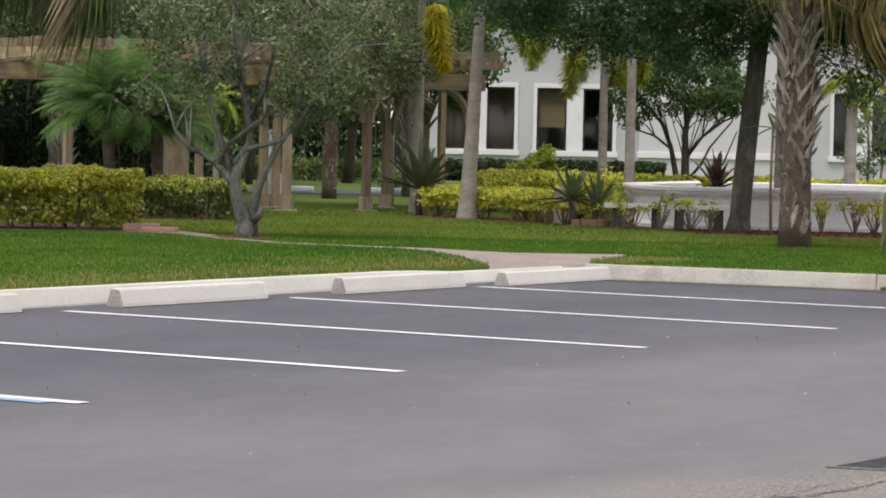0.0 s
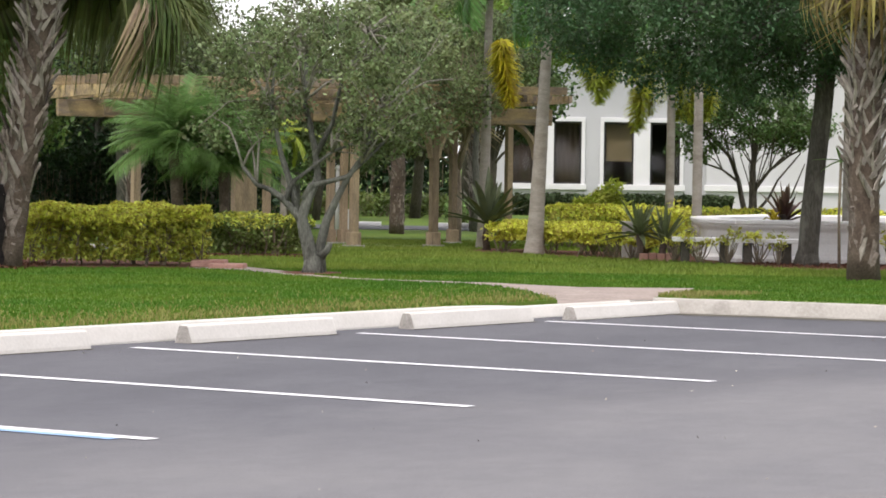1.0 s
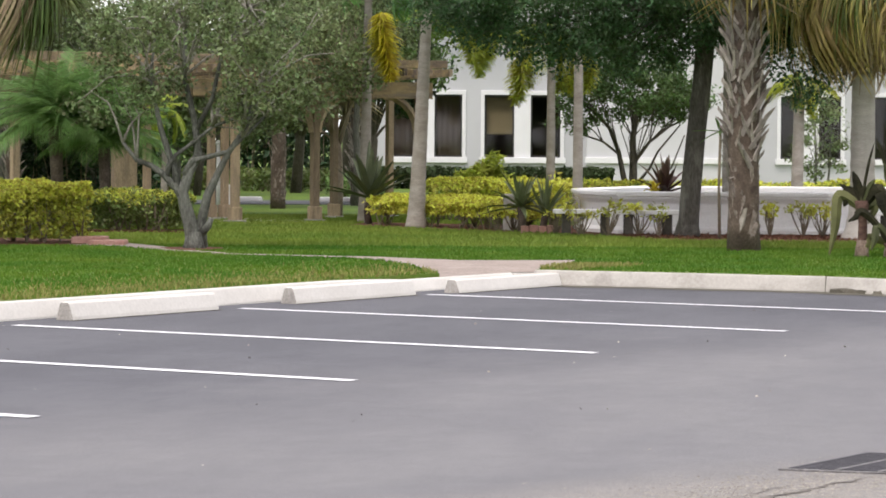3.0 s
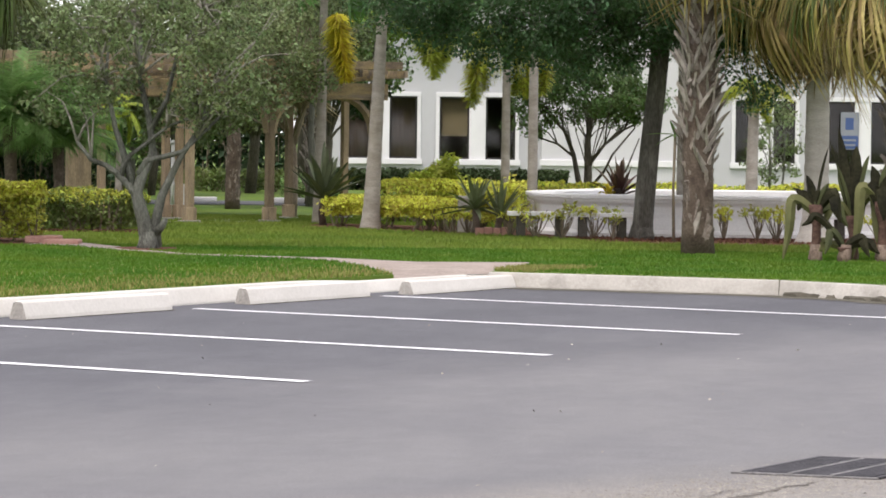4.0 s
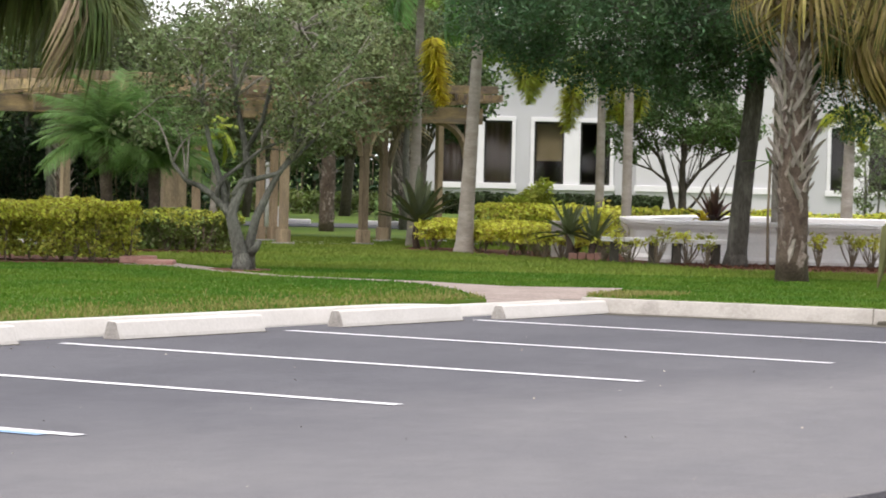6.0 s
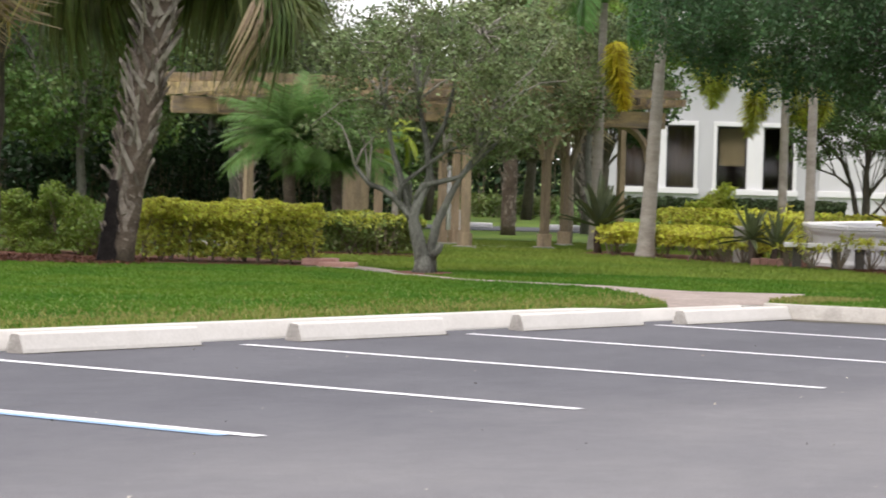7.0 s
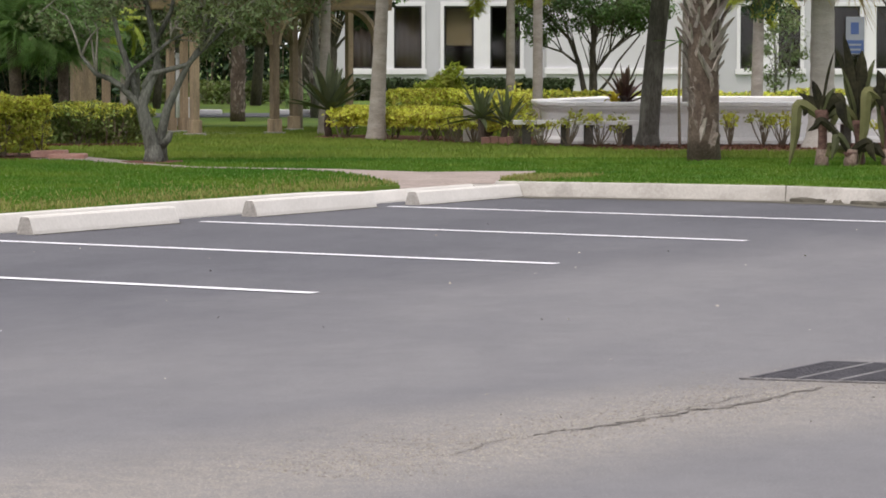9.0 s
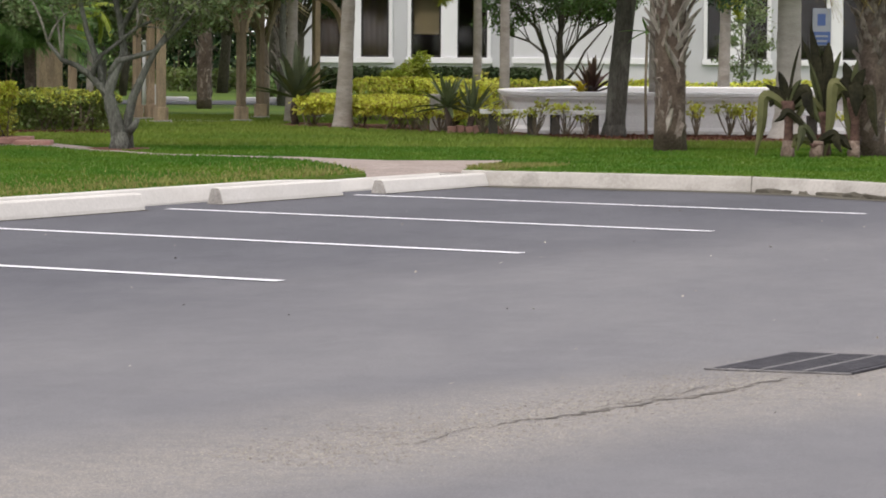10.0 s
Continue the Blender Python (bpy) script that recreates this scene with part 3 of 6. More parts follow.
def facade():
    e = thing("office_building", (4, BY, G), "single-storey pale grey stucco office building with white trim", "building")
    x0, x1, z0, z1, th = -1.5, 26.0, 0.0, 5.2, 0.3
    holes = [(-0.5, 1.42, 0.93, 2.6), (2.02, 4.06, 0.93, 2.6), (9.98, 11.6, 0.93, 2.6), (12.45, 14.4, 0.93, 2.6)]
    xs = [x0] + [v for h in holes for v in h[:2]] + [x1]
    for k in range(0, len(xs), 2):
        part("wall", box(xs[k], xs[k + 1], BY, BY + th, z0, z1), STUCCO, e)
    for a, b2, c, d in holes:
        part("wall", box(a, b2, BY, BY + th, z0, c), STUCCO, e)
        part("wall", box(a, b2, BY, BY + th, d, z1), STUCCO, e)
    part("wall", box(x0, x0 + th, BY + th, BY + 16, z0, z1), STUCCO, e)
    part("wall", box(x0, x1, BY + 16, BY + 16.3, z0, z1), STUCCO, e)
    part("wall", box(x1 - th, x1, BY + th, BY + 16, z0, z1), STUCCO, e)
    part("wall", box(4.75, 9.2, BY - 0.35, BY - 0.003, z0, z1), STUCCO_WHITE, e, "whiter projecting wall bay")
    part("plinth_band", box(4.7, 9.25, BY - 0.42, BY - 0.353, 0.78, 0.95, 0.015), TRIM, e, "white trim band")
    part("roof", box(x0 - 0.4, x1 + 0.4, BY - 0.8, BY + 16.8, z1, z1 + 0.4, 0.03), TRIM, e)
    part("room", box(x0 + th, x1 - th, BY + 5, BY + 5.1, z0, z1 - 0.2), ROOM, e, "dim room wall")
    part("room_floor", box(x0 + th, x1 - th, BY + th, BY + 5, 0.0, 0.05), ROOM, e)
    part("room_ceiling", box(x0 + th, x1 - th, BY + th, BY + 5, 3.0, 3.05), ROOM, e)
    for k, (a, b2, c, d) in enumerate(holes):
        w = part("window", box(a - 0.1, b2 + 0.1, BY - 0.05, BY - 0.003, d, d + 0.12, 0.01), TRIM, e, "white-trimmed pair of dark windows")
        for p, q in ((a - 0.1, a), (b2, b2 + 0.1)):
            part("frame", box(p, q, BY - 0.05, BY - 0.003, c, d - 0.002, 0.01), TRIM, w)
        part("sill", box(a - 0.14, b2 + 0.14, BY - 0.1, BY - 0.003, c - 0.16, c - 0.002, 0.015), TRIM, w)
        m = (a + b2) / 2
        part("mullion", box(m - 0.22, m + 0.22, BY - 0.03, BY + 0.2, c, d - 0.002, 0.01), TRIM, w)
        for p, q in ((a, m - 0.22), (m + 0.22, b2)):
            bm = bmesh.new()
            for u in (box(p, p + 0.05, BY + 0.06, BY + 0.12, c, d), box(q - 0.05, q, BY + 0.06, BY + 0.12, c, d), box(p + 0.05, q - 0.05, BY + 0.06, BY + 0.12, c, c + 0.05), box(p + 0.05, q - 0.05, BY + 0.06, BY + 0.12, d - 0.05, d)):
                tmp = bpy.data.meshes.new("tmp")
                u.to_mesh(tmp)
                u.free()
                bm.from_mesh(tmp)
                bpy.data.meshes.remove(tmp)
            part("sash", bm, FRAME_DARK, w, "dark bronze sash")
            pane = part("pane", box(p + 0.05, q - 0.05, BY + 0.085, BY + 0.095, c + 0.05, d - 0.05), glass, w, "dark tinted pane")
            pane.visible_shadow = False
        if k == 0:
            for p, q in ((a + 0.05, m - 0.24), (m + 0.24, b2 - 0.05)):
                n = 9
                vs = [(p + (q - p) * i / n, BY + 0.17 + 0.02 * (i % 2), z) for z in (c + 0.04, d - 0.04) for i in range(n + 1)]
                part("curtain", raw("curtain", vs, [(i, i + 1, n + 2 + i, n + 1 + i) for i in range(n)], CURTAIN), None, w, "closed brown vertical blinds")
        if k == 1:
            part("blind", box(a + 0.06, m - 0.26, BY + 0.16, BY + 0.17, 1.55, d - 0.06), BLIND, w, "half-drawn beige roller blind")
    return e


facade()


# ---- plants ----
def bent(base, top, n=8, sway=0.04, seed=0):
    rnd = random.Random(seed)
    b0, t0 = Vector(base), Vector(top)
    return [b0.lerp(t0, i / (n - 1)) + Vector((rnd.uniform(-sway, sway), rnd.uniform(-sway, sway), 0)) * (0 if i == 0 else 1) for i in range(n)]


def tree(name, x, y, forks, crown, leaf_mat_, bark, leaf, count, label, seed, trunk_r=0.12, clump=0.45, limb_r=0.05, clumps=60, aspect=0.5, bottom=None, droop=0.0, single=False, back=3, every=5, twig=None):
    """forks: the trunk's stems as lists of points; crown: ellipsoids (centre, radii)."""
    rng = np.random.default_rng(seed)
    rnd = random.Random(seed)
    e = thing(name, (x, y, G), label, "tree")
    pieces = []
    tips = []
    for stem, r0, r1 in forks:
        pts = [Vector((x + p[0], y + p[1], G + p[2])) for p in stem]
        k = len(pts) - 1
        radii = [r0 + (r1 - r0) * i / k for i in range(k + 1)]
        pieces.append(tube(pts, radii, 9, 0.07, rnd.randint(0, 999)))
        if stem[-1][2] > 0.9:
            tips.append(pts)
    part("trunk", raw("trunk", *join(pieces), bark, True), None, e)
    cs, rs, ks, limbs = [], [], [], []
    vol = [c[1][0] * c[1][1] * c[1][2] for c in crown]
    for j in range(clumps):
        c, r = crown[rng.choice(len(crown), p=np.array(vol) / sum(vol))]
        d = rng.normal(size=3)
        d /= np.linalg.norm(d)
        q = np.array((x, y, G)) + np.array(c) + d * np.array(r) * rng.uniform(0.15, 1.0) ** 0.45
        if bottom is not None and q[2] < bottom:
            q[2] = bottom + rng.uniform(0, 0.3)
        cs.append(q)
        rs.append(clump * rng.uniform(0.6, 1.3))
        ks.append(max(4, int(count / clumps * rng.uniform(0.5, 1.5))))
        if j % (every if single else 2) == 0:
            near = sorted(tips, key=lambda st: (st[-1] - Vector(q)).length)
            stem = near[min(len(near) - 1, int(2 * rnd.random() ** 2))]
            s = stem[-1 - rnd.randrange(min(back, len(stem) - 1))]
            mid = s.lerp(Vector(q), 0.5) + Vector((rnd.uniform(-0.15, 0.15), rnd.uniform(-0.15, 0.15), rnd.uniform(0.0, 0.2)))
            limbs.append(tube([s, s.lerp(mid, 0.5) + Vector((0, 0, 0.04)), mid, mid.lerp(Vector(q), 0.6), Vector(q)], [limb_r, limb_r * 0.8, limb_r * 0.55, limb_r * 0.35, limb_r * 0.15], 5, 0.1, j))
    if single:
        for v, f in limbs:
            part("limb", raw("limb", v, f, twig or bark, True), None, e)
    elif limbs:
        part("branchwork", raw("branchwork", *join(limbs), bark, True), None, e)["kind"] = "stuff"
    pts = clump_points(rng, cs, rs, ks)
    leaves("crown", pts, leaf, leaf_mat_, rng, aspect, parent=e, droop=droop)
    return e


def hedge(name, x0, y0, x1, y1, depth, height, mat, count, leaf, label, seed, top_mat=None, bare=0.25, z0=G, fresh=0.75):
    """A clipped shrub row: stems below, leaves gathered towards the outside."""
    rng = np.random.default_rng(seed)
    e = thing(name, ((x0 + x1) / 2, (y0 + y1) / 2, z0), label, "hedge")
    d = Vector((x1 - x0, y1 - y0, 0))
    length = d.length
    d.normalize()
    n = Vector((-d.y, d.x, 0))
    stems = []
    for i in range(int(length * 9)):
        u, w = rng.uniform(0.1, length - 0.1), rng.uniform(0.15, depth - 0.15)
        p = Vector((x0, y0, z0)) + d * u + n * w
        for _ in range(2):
            q = p + Vector((rng.uniform(-0.2, 0.2), rng.uniform(-0.2, 0.2), height * rng.uniform(0.55, 0.85)))
            stems.append(tube([p, p.lerp(q, 0.5) + Vector((rng.uniform(-0.05, 0.05), 0, 0)), q], [0.012, 0.01, 0.005], 5, 0.1, i))
    part("stem_growth", raw("stem_growth", *join(stems), STEM), None, e)["kind"] = "stuff"

    def place(k, hi_only):
        u = rng.uniform(0, 1, k) * length
        w = rng.uniform(0, 1, k) ** 0.8 * depth
        h = rng.uniform(bare, 1, k) ** 0.75 if not hi_only else 1 - np.abs(rng.normal(0, 0.1, k))
        low = 1 + 0.17 * np.array([noise.noise((a * 1.7 + seed, b * 1.7, 0)) for a, b in zip(u, w)]) + 0.05 * np.array([noise.noise((a * 7 + seed, b * 7, 3)) for a, b in zip(u, w)])
        edge = 1 - 0.35 * np.clip((h - 0.75) * 4, 0, 1) * (np.abs(w / depth - 0.5) * 2) ** 4
        z = z0 + h * height * low * edge
        # front bulges unevenly
        bulge = 0.2 * np.array([noise.noise((a * 3.2, c * 3.2, seed)) for a, c in zip(u, z)])
        w = w + bulge * (w < depth * 0.5)
        # shaded hollows between the twigs
        full = np.array([noise.noise((a * 6.5 + seed, b * 6.5, c * 7.5)) for a, b, c in zip(u, w, z)]) > (-0.22 if height < 1.2 else -2) - (0.12 if hi_only else 0.0)
        u, w, z = u[full], w[full], z[full]
        return np.stack([x0 + d.x * u + n.x * w, y0 + d.y * u + n.y * w, z], 1)

    leaves("foliage", place(count, False), leaf, mat, rng, 0.55, 0.5, parent=e)
    if top_mat:
        leaves("new_growth", place(int(count * fresh), True), leaf, top_mat, rng, 0.55, 0.7, parent=e, label="fresh yellow leaves on top")
    return e


def bush(name, x, y, mounds, mat, count, leaf, label, seed, aspect=0.5):
    """A rounded loose shrub of overlapping leafy mounds."""
    rng = np.random.default_rng(seed)
    e = thing(name, (x, y, G), label, "shrub")
    cs, rs, ks, tw = [], [], [], []
    n = 70
    for j in range(n):
        c, r = mounds[j % len(mounds)]
        d = rng.normal(size=3)
        d[2] = abs(d[2])
        d /= np.linalg.norm(d)
        q = np.array((x, y, G)) + np.array(c) + d * np.array(r) * rng.uniform(0.5, 1.0)
        cs.append(q)
        rs.append(0.16 * rng.uniform(0.7, 1.3))
        ks.append(int(count / n))
        if j % 3 == 0:
            f = Vector((x + c[0] * 0.7, y + c[1] * 0.7, G - 0.01))
            tw.append(tube([f, f.lerp(Vector(q), 0.5) + Vector((0.03, 0, 0.03)), Vector(q)], [0.014, 0.01, 0.004], 5, 0.1, j))
    part("stem_growth", raw("stem_growth", *join(tw), STEM), None, e)["kind"] = "stuff"
    leaves("foliage", clump_points(rng, cs, rs, ks), leaf, mat, rng, aspect, 0.5, parent=e)
    return e


def fan_leaf(seed, mat, length=0.75, petiole=0.7, n=26, droop=0.5, spread=150):
    """A palmate frond: a petiole and strap leaflets that fan out and hang at the tips. Points along +y."""
    rnd = random.Random(seed)
    vs, fs = tube([(0, 0, 0), (0, petiole * 0.5, 0.04), (0, petiole, 0)], [0.018, 0.014, 0.01], 5)
    for i in range(n):
        w = radians(-spread + 2 * spread * i / (n - 1)) * 0.62
        L = length * (0.75 + 0.25 * math.cos(w)) * rnd.uniform(0.88, 1.08)
        u = Vector((math.sin(w), math.cos(w), 0))
        s = Vector((u.y, -u.x, 0))
        base = len(vs)
        wd = 0.022
        drop = droop * rnd.uniform(0.6, 1.4)
        for t, k in ((0.03, 0.5), (0.4, 1.0), (0.72, 0.8), (1.0, 0.08)):
            p = Vector((0, petiole, 0)) + u * L * (t - 0.25 * drop * t ** 3) + Vector((0, 0, -drop * L * t ** 2.2 + 0.05 * t))
            vs += [p - s * wd * k, p + Vector((0, 0, 0.01 * k)), p + s * wd * k]
        for r in range(3):
            o = base + r * 3
            fs += [(o, o + 1, o + 4, o + 3), (o + 1, o + 2, o + 5, o + 4)]
    return raw("frond", vs, fs, mat)


def feather_leaf(seed, mat, length=1.4, droop=0.6, n=34, leaflet=0.35, width=0.02, hang=0.6, start=0.14, fan=0.6):
    """A pinnate frond: an arching rib with leaflets along both sides. Points along +y and up."""
    rnd = random.Random(seed)
    rib = [Vector((0, length * t * (1 - 0.25 * droop * t), length * (0.25 * t - droop * t * t))) for t in (0, 0.15, 0.3, 0.45, 0.6, 0.75, 0.9, 1.0)]
    vs, fs = tube(rib, [0.016, 0.014, 0.012, 0.01, 0.008, 0.006, 0.004, 0.002], 5)
    for i in range(n):
        t = start + (1 - start) * (i / (n - 1))
        k = t * 7
        j = min(6, int(k))
        tt = (0, 0.15, 0.3, 0.45, 0.6, 0.75, 0.9, 1.0)
        j = max(q for q in range(7) if tt[q] <= t)
        f = (t - tt[j]) / (tt[j + 1] - tt[j])
        p = rib[j].lerp(rib[j + 1], f)
        d = (rib[j + 1] - rib[j]).normalized()
        L = leaflet * (0.55 + 0.9 * math.sin(math.pi * min(1, t * 0.9 + 0.08)) * 0.5) * rnd.uniform(0.85, 1.1)
        for sgn in (-1, 1):
            a = (Vector((sgn, 0, 0)) * 0.85 + d * fan + Vector((0, 0, rnd.uniform(-0.05, 0.2)))).normalized()
            s = a.cross(Vector((0, 0, 1))).normalized() * width
            base = len(vs)
            for q, w in ((0, 0.6), (0.4, 1.0), (0.75, 0.7), (1.0, 0.05)):
                c = p + a * L * q + Vector((0, 0, -hang * L * q * q))
                vs += [c - s * w, c + s * w]
            for r in range(3):
                o = base + 2 * r
                fs.append((o, o + 1, o + 3, o + 2))
    return raw("frond", vs, fs, mat)


def crown_of(e, top, meshes, n, tilt_lo, tilt_hi, seed, name="frond", label="", scale=(0.85, 1.15), gap=None):
    """Fronds in a spiral round top; gap: a bearing and half-width that the spiral leaves open."""
    rnd = random.Random(seed)
    for i in range(n):
        az = 360 * (i * 0.381966 + rnd.uniform(-0.03, 0.03))
        if gap:
            off = (az - gap[0] + 180) % 360 - 180
            if abs(off) < gap[1]:
                az += (gap[1] - abs(off)) * (1 if off > 0 else -1) + rnd.uniform(-8, 25) * (1 if off > 0 else -1)
        tilt = tilt_lo + (tilt_hi - tilt_lo) * (i + 0.5) / n + rnd.uniform(-6, 6)
        s = rnd.uniform(*scale)
        m = Matrix.Translation(top) @ pose(0, 0, 0, 0, 0, az) @ pose(0, 0, 0, tilt, rnd.uniform(-12, 12), 0) @ Matrix.Diagonal((s, s, s, 1))
        part(name, meshes[i % len(meshes)], None, e, label, m)


SABAL = [fan_leaf(s, FROND_SABAL, droop=0.55) for s in (1, 2, 3)]
SABAL_DEAD = [fan_leaf(s, FROND_DEAD, length=0.8, petiole=0.55, droop=1.0, n=22, spread=120) for s in (4, 5)]


def boot_mesh(name, mat, length, seed):
    """A split leaf base: broad at the trunk, tapering and curling out to a ragged cut tip."""
    rnd = random.Random(seed)
    vs = []
    for t, w, out, th in ((0, 0.04, -0.02, 0.03), (0.35, 0.032, 0.008, 0.026), (0.7, 0.024, 0.045, 0.02), (1.0, 0.015, 0.1, 0.012)):
        z = length * t
        tip = rnd.uniform(-0.02, 0.02) if t == 1.0 else 0.0
        vs += [(-w, out, z + tip), (w, out, z - tip), (w * 0.8, out + th, z - tip), (-w * 0.8, out + th, z + tip)]
    fs = [(4 * r + k, 4 * r + (k + 1) % 4, 4 * r + 4 + (k + 1) % 4, 4 * r + 4 + k) for r in range(3) for k in range(4)]
    return raw(name, vs, fs + [(3, 2, 1, 0), (12, 13, 14, 15)], mat)


OLD_BOOT_MESH = boot_mesh("old_boot", BOOT_OLD, 0.3, 1)
BOOT_MESH = boot_mesh("boot", BOOT, 0.37, 2)


def sabal_palm(x, y, height, r, lean, label, seed, boots=(0.3, 1.0), fronds=26, dead=12, crown=True, group="cabbage palms", core=BOOT_CORE, dull=False):
    rnd = random.Random(seed)
    e = thing("cabbage_palm", (x, y, G), label, "palm tree", group)
    top = Vector((x + lean[0], y + lean[1], G + height))
    pts = bent((x, y, G - 0.03), top, 12, 0.012, seed)
    radii = [r * (1.1 if i == 0 else 1.0 - 0.1 * i / 11) for i in range(12)]
    part("trunk", raw("trunk", *tube(pts, radii, 18, 0.05, seed), core, True), None, e)
    if boots:
        z0, z1 = boots
        rows = int((z1 - z0) * height / 0.15)
        for i in range(rows):
            f = z0 + (z1 - z0) * i / rows
            c = Vector((x, y, G)).lerp(top, f)
            for j in range(12):
                az = 360 * (j // 2 + 0.5 * (i % 2)) / 6 + rnd.uniform(-5, 5) + (-13 if j % 2 else 13)
                if rnd.random() < 0.07 + 0.45 * max(0, 1 - (f - z0) / 0.16):
                    continue
                s = r / 0.2 * rnd.uniform(0.85, 1.2)
                sway = (29 if j % 2 else -29) + rnd.uniform(-9, 9)
                m = Matrix.Translation(c + Vector((0, 0, rnd.uniform(-0.02, 0.02)))) @ pose(0, 0, 0, 0, 0, az) @ Matrix.Translation((0, r * 0.9, 0)) @ pose(0, 0, 0, rnd.uniform(-3, 14), sway, 0) @ Matrix.Diagonal((s * rnd.uniform(0.8, 1.15), s, s * rnd.uniform(0.75, 1.15), 1))
                part("boot", OLD_BOOT_MESH if rnd.random() < max(0.25, float(dull)) else BOOT_MESH, None, e, "", m)
        for i in range(int(z0 * height / 0.1)):
            c = Vector((x, y, G)).lerp(top, 0.02 + z0 * i / max(1, int(z0 * height / 0.1)))
            for j in range(7):
                az = 360 * (j + rnd.uniform(-0.4, 0.4)) / 7
                s = r / 0.2 * rnd.uniform(0.5, 0.95)
                m = Matrix.Translation(c) @ pose(0, 0, 0, 0, 0, az) @ Matrix.Translation((0, r * 0.94, 0)) @ pose(0, 0, 0, rnd.uniform(12, 26), rnd.uniform(-30, 30), 0) @ Matrix.Diagonal((s * 1.6, s, s, 1))
                part("old_boot", BOOT_MESH if rnd.random() < 0.2 and not dull else OLD_BOOT_MESH, None, e, "", m)
    if crown:
        crown_of(e, top, SABAL, fronds, 62, -55, seed)
        crown_of(e, top - Vector((0, 0, 0.08)), SABAL_DEAD, dead, -50, -85, seed + 1, "dead_frond", "hanging dry brown frond")
    return e

def smooth_palm(x, y, height, r, label, seed, fronds, frond_n, lean=(0, 0), tilt=(40, -60), flare=1.5, name="palm", scale=(0.85, 1.15), taper=0.18, bark=PALM_SMOOTH):
    """A palm with a smooth ringed trunk, a green crown shaft and feather fronds."""
    e = thing(name, (x, y, G), label, "palm tree")
    top = Vector((x + lean[0], y + lean[1], G + height))
    pts, radii = [], []
    n = max(12, int(height / 0.09))
    for i in range(n + 1):
        f = i / n
        pts.append(Vector((x, y, G - 0.02)).lerp(top, f))
        radii.append(r * (1 + (flare - 1) * math.exp(-f * height / 0.18)) * (1 - taper * f) * (1.02 if i % 2 else 0.98))
    part("trunk", raw("trunk", *tube(pts, radii, 14, 0.015, seed), bark, True), None, e)
    if frond_n:
        part("crown_shaft", raw("crown_shaft", *tube([top, top + Vector((0, 0, 0.25)), top + Vector((0, 0, 0.5))], [r * 0.85, r * 0.8, r * 0.3], 10), FROND, True), None, e, "green crown shaft")
        crown_of(e, top + Vector((0, 0, 0.4)), fronds, frond_n, tilt[0], tilt[1], seed, scale=scale)
    return e


def plume(mat, length, reach, n, seed):
    """A hanging bottle-brush frond: a rib with leaflets all round it, shorter towards the tip."""
    rnd = random.Random(seed)
    rib = [Vector((0.06 * t * t, 0, -length * t)) for t in (0, 0.25, 0.5, 0.75, 1.0)]
    vs, fs = tube(rib, [0.018, 0.014, 0.01, 0.006, 0.003], 5)
    for i in range(n):
        t = 0.02 + 0.98 * i / n
        az = i * 2.39996 + rnd.uniform(-0.3, 0.3)
        L = reach * (0.35 + 0.65 * math.sin(math.pi * min(1, 0.25 + 0.72 * t)) ** 0.8) * rnd.uniform(0.7, 1.15)
        h = Vector((math.cos(az), math.sin(az), 0))
        s = Vector((-h.y, h.x, 0.4)).normalized() * 0.014
        p = Vector((0.06 * t * t, 0, -length * t))
        o = len(vs)
        for q, w in ((0, 0.6), (0.4, 1.0), (0.75, 0.7), (1.0, 0.1)):
            c = p + h * L * q + Vector((0, 0, L * (0.1 * q - 0.5 * q * q)))
            vs += [c - s * w, c + s * w]
        fs += [(o + 2 * r, o + 2 * r + 1, o + 2 * r + 3, o + 2 * r + 2) for r in range(3)]
    return raw("yellow_frond", vs, fs, mat)


BIG_SABAL = [fan_leaf(s, FROND_SABAL, length=0.95, petiole=0.75, n=32, droop=0.75) for s in (11, 12, 13)]
GOLD_SABAL = [fan_leaf(s, FROND_GOLD, length=0.95, petiole=0.7, n=30, droop=1.0, spread=140) for s in (14, 15)]
FOXTAIL = [feather_leaf(s, FROND, 1.3, 0.7, 40, 0.3, 0.014, 0.8) for s in (21, 22)]
LIME = [feather_leaf(s, FROND_OLIVE, 0.95, 0.85, 64, 0.3, 0.0065, 1.7) for s in (25, 26)]
FERN = [feather_leaf(s, FROND_LIME, 0.62, 0.8, 50, 0.17, 0.007, 0.5) for s in (30, 31)]
PYGMY = [feather_leaf(s, FROND_SOFT, 0.95, 0.55, 60, 0.25, 0.0042, 0.6) for s in (27, 28, 29)]

HANG_SABAL = [fan_leaf(s, FROND_SABAL, length=0.72, petiole=0.95, n=34, droop=1.5, spread=125) for s in (16, 17, 18)]
HANG_GOLD = [fan_leaf(s, FROND_GOLD, length=0.72, petiole=0.85, n=32, droop=1.5, spread=125) for s in (19, 20)]


def curtain(e, top, seed, green, hang, gold, dead, gap=None):
    """A crown whose outer leaflets hang in a curtain clear of the trunk."""
    top = Vector(top)
    crown_of(e, top, BIG_SABAL, green, 75, 30, seed)
    crown_of(e, top, HANG_SABAL, hang, 38, -12, seed + 1, gap=gap)
    if gold:
        crown_of(e, top, HANG_GOLD, gold, 25, -30, seed + 3, "yellowing_frond", "yellowing drooping frond", gap=gap)
    crown_of(e, top - Vector((0, 0, 0.1)), SABAL_DEAD, dead, -30, -78, seed + 2, "dead_frond", "hanging dry brown frond", gap=gap)


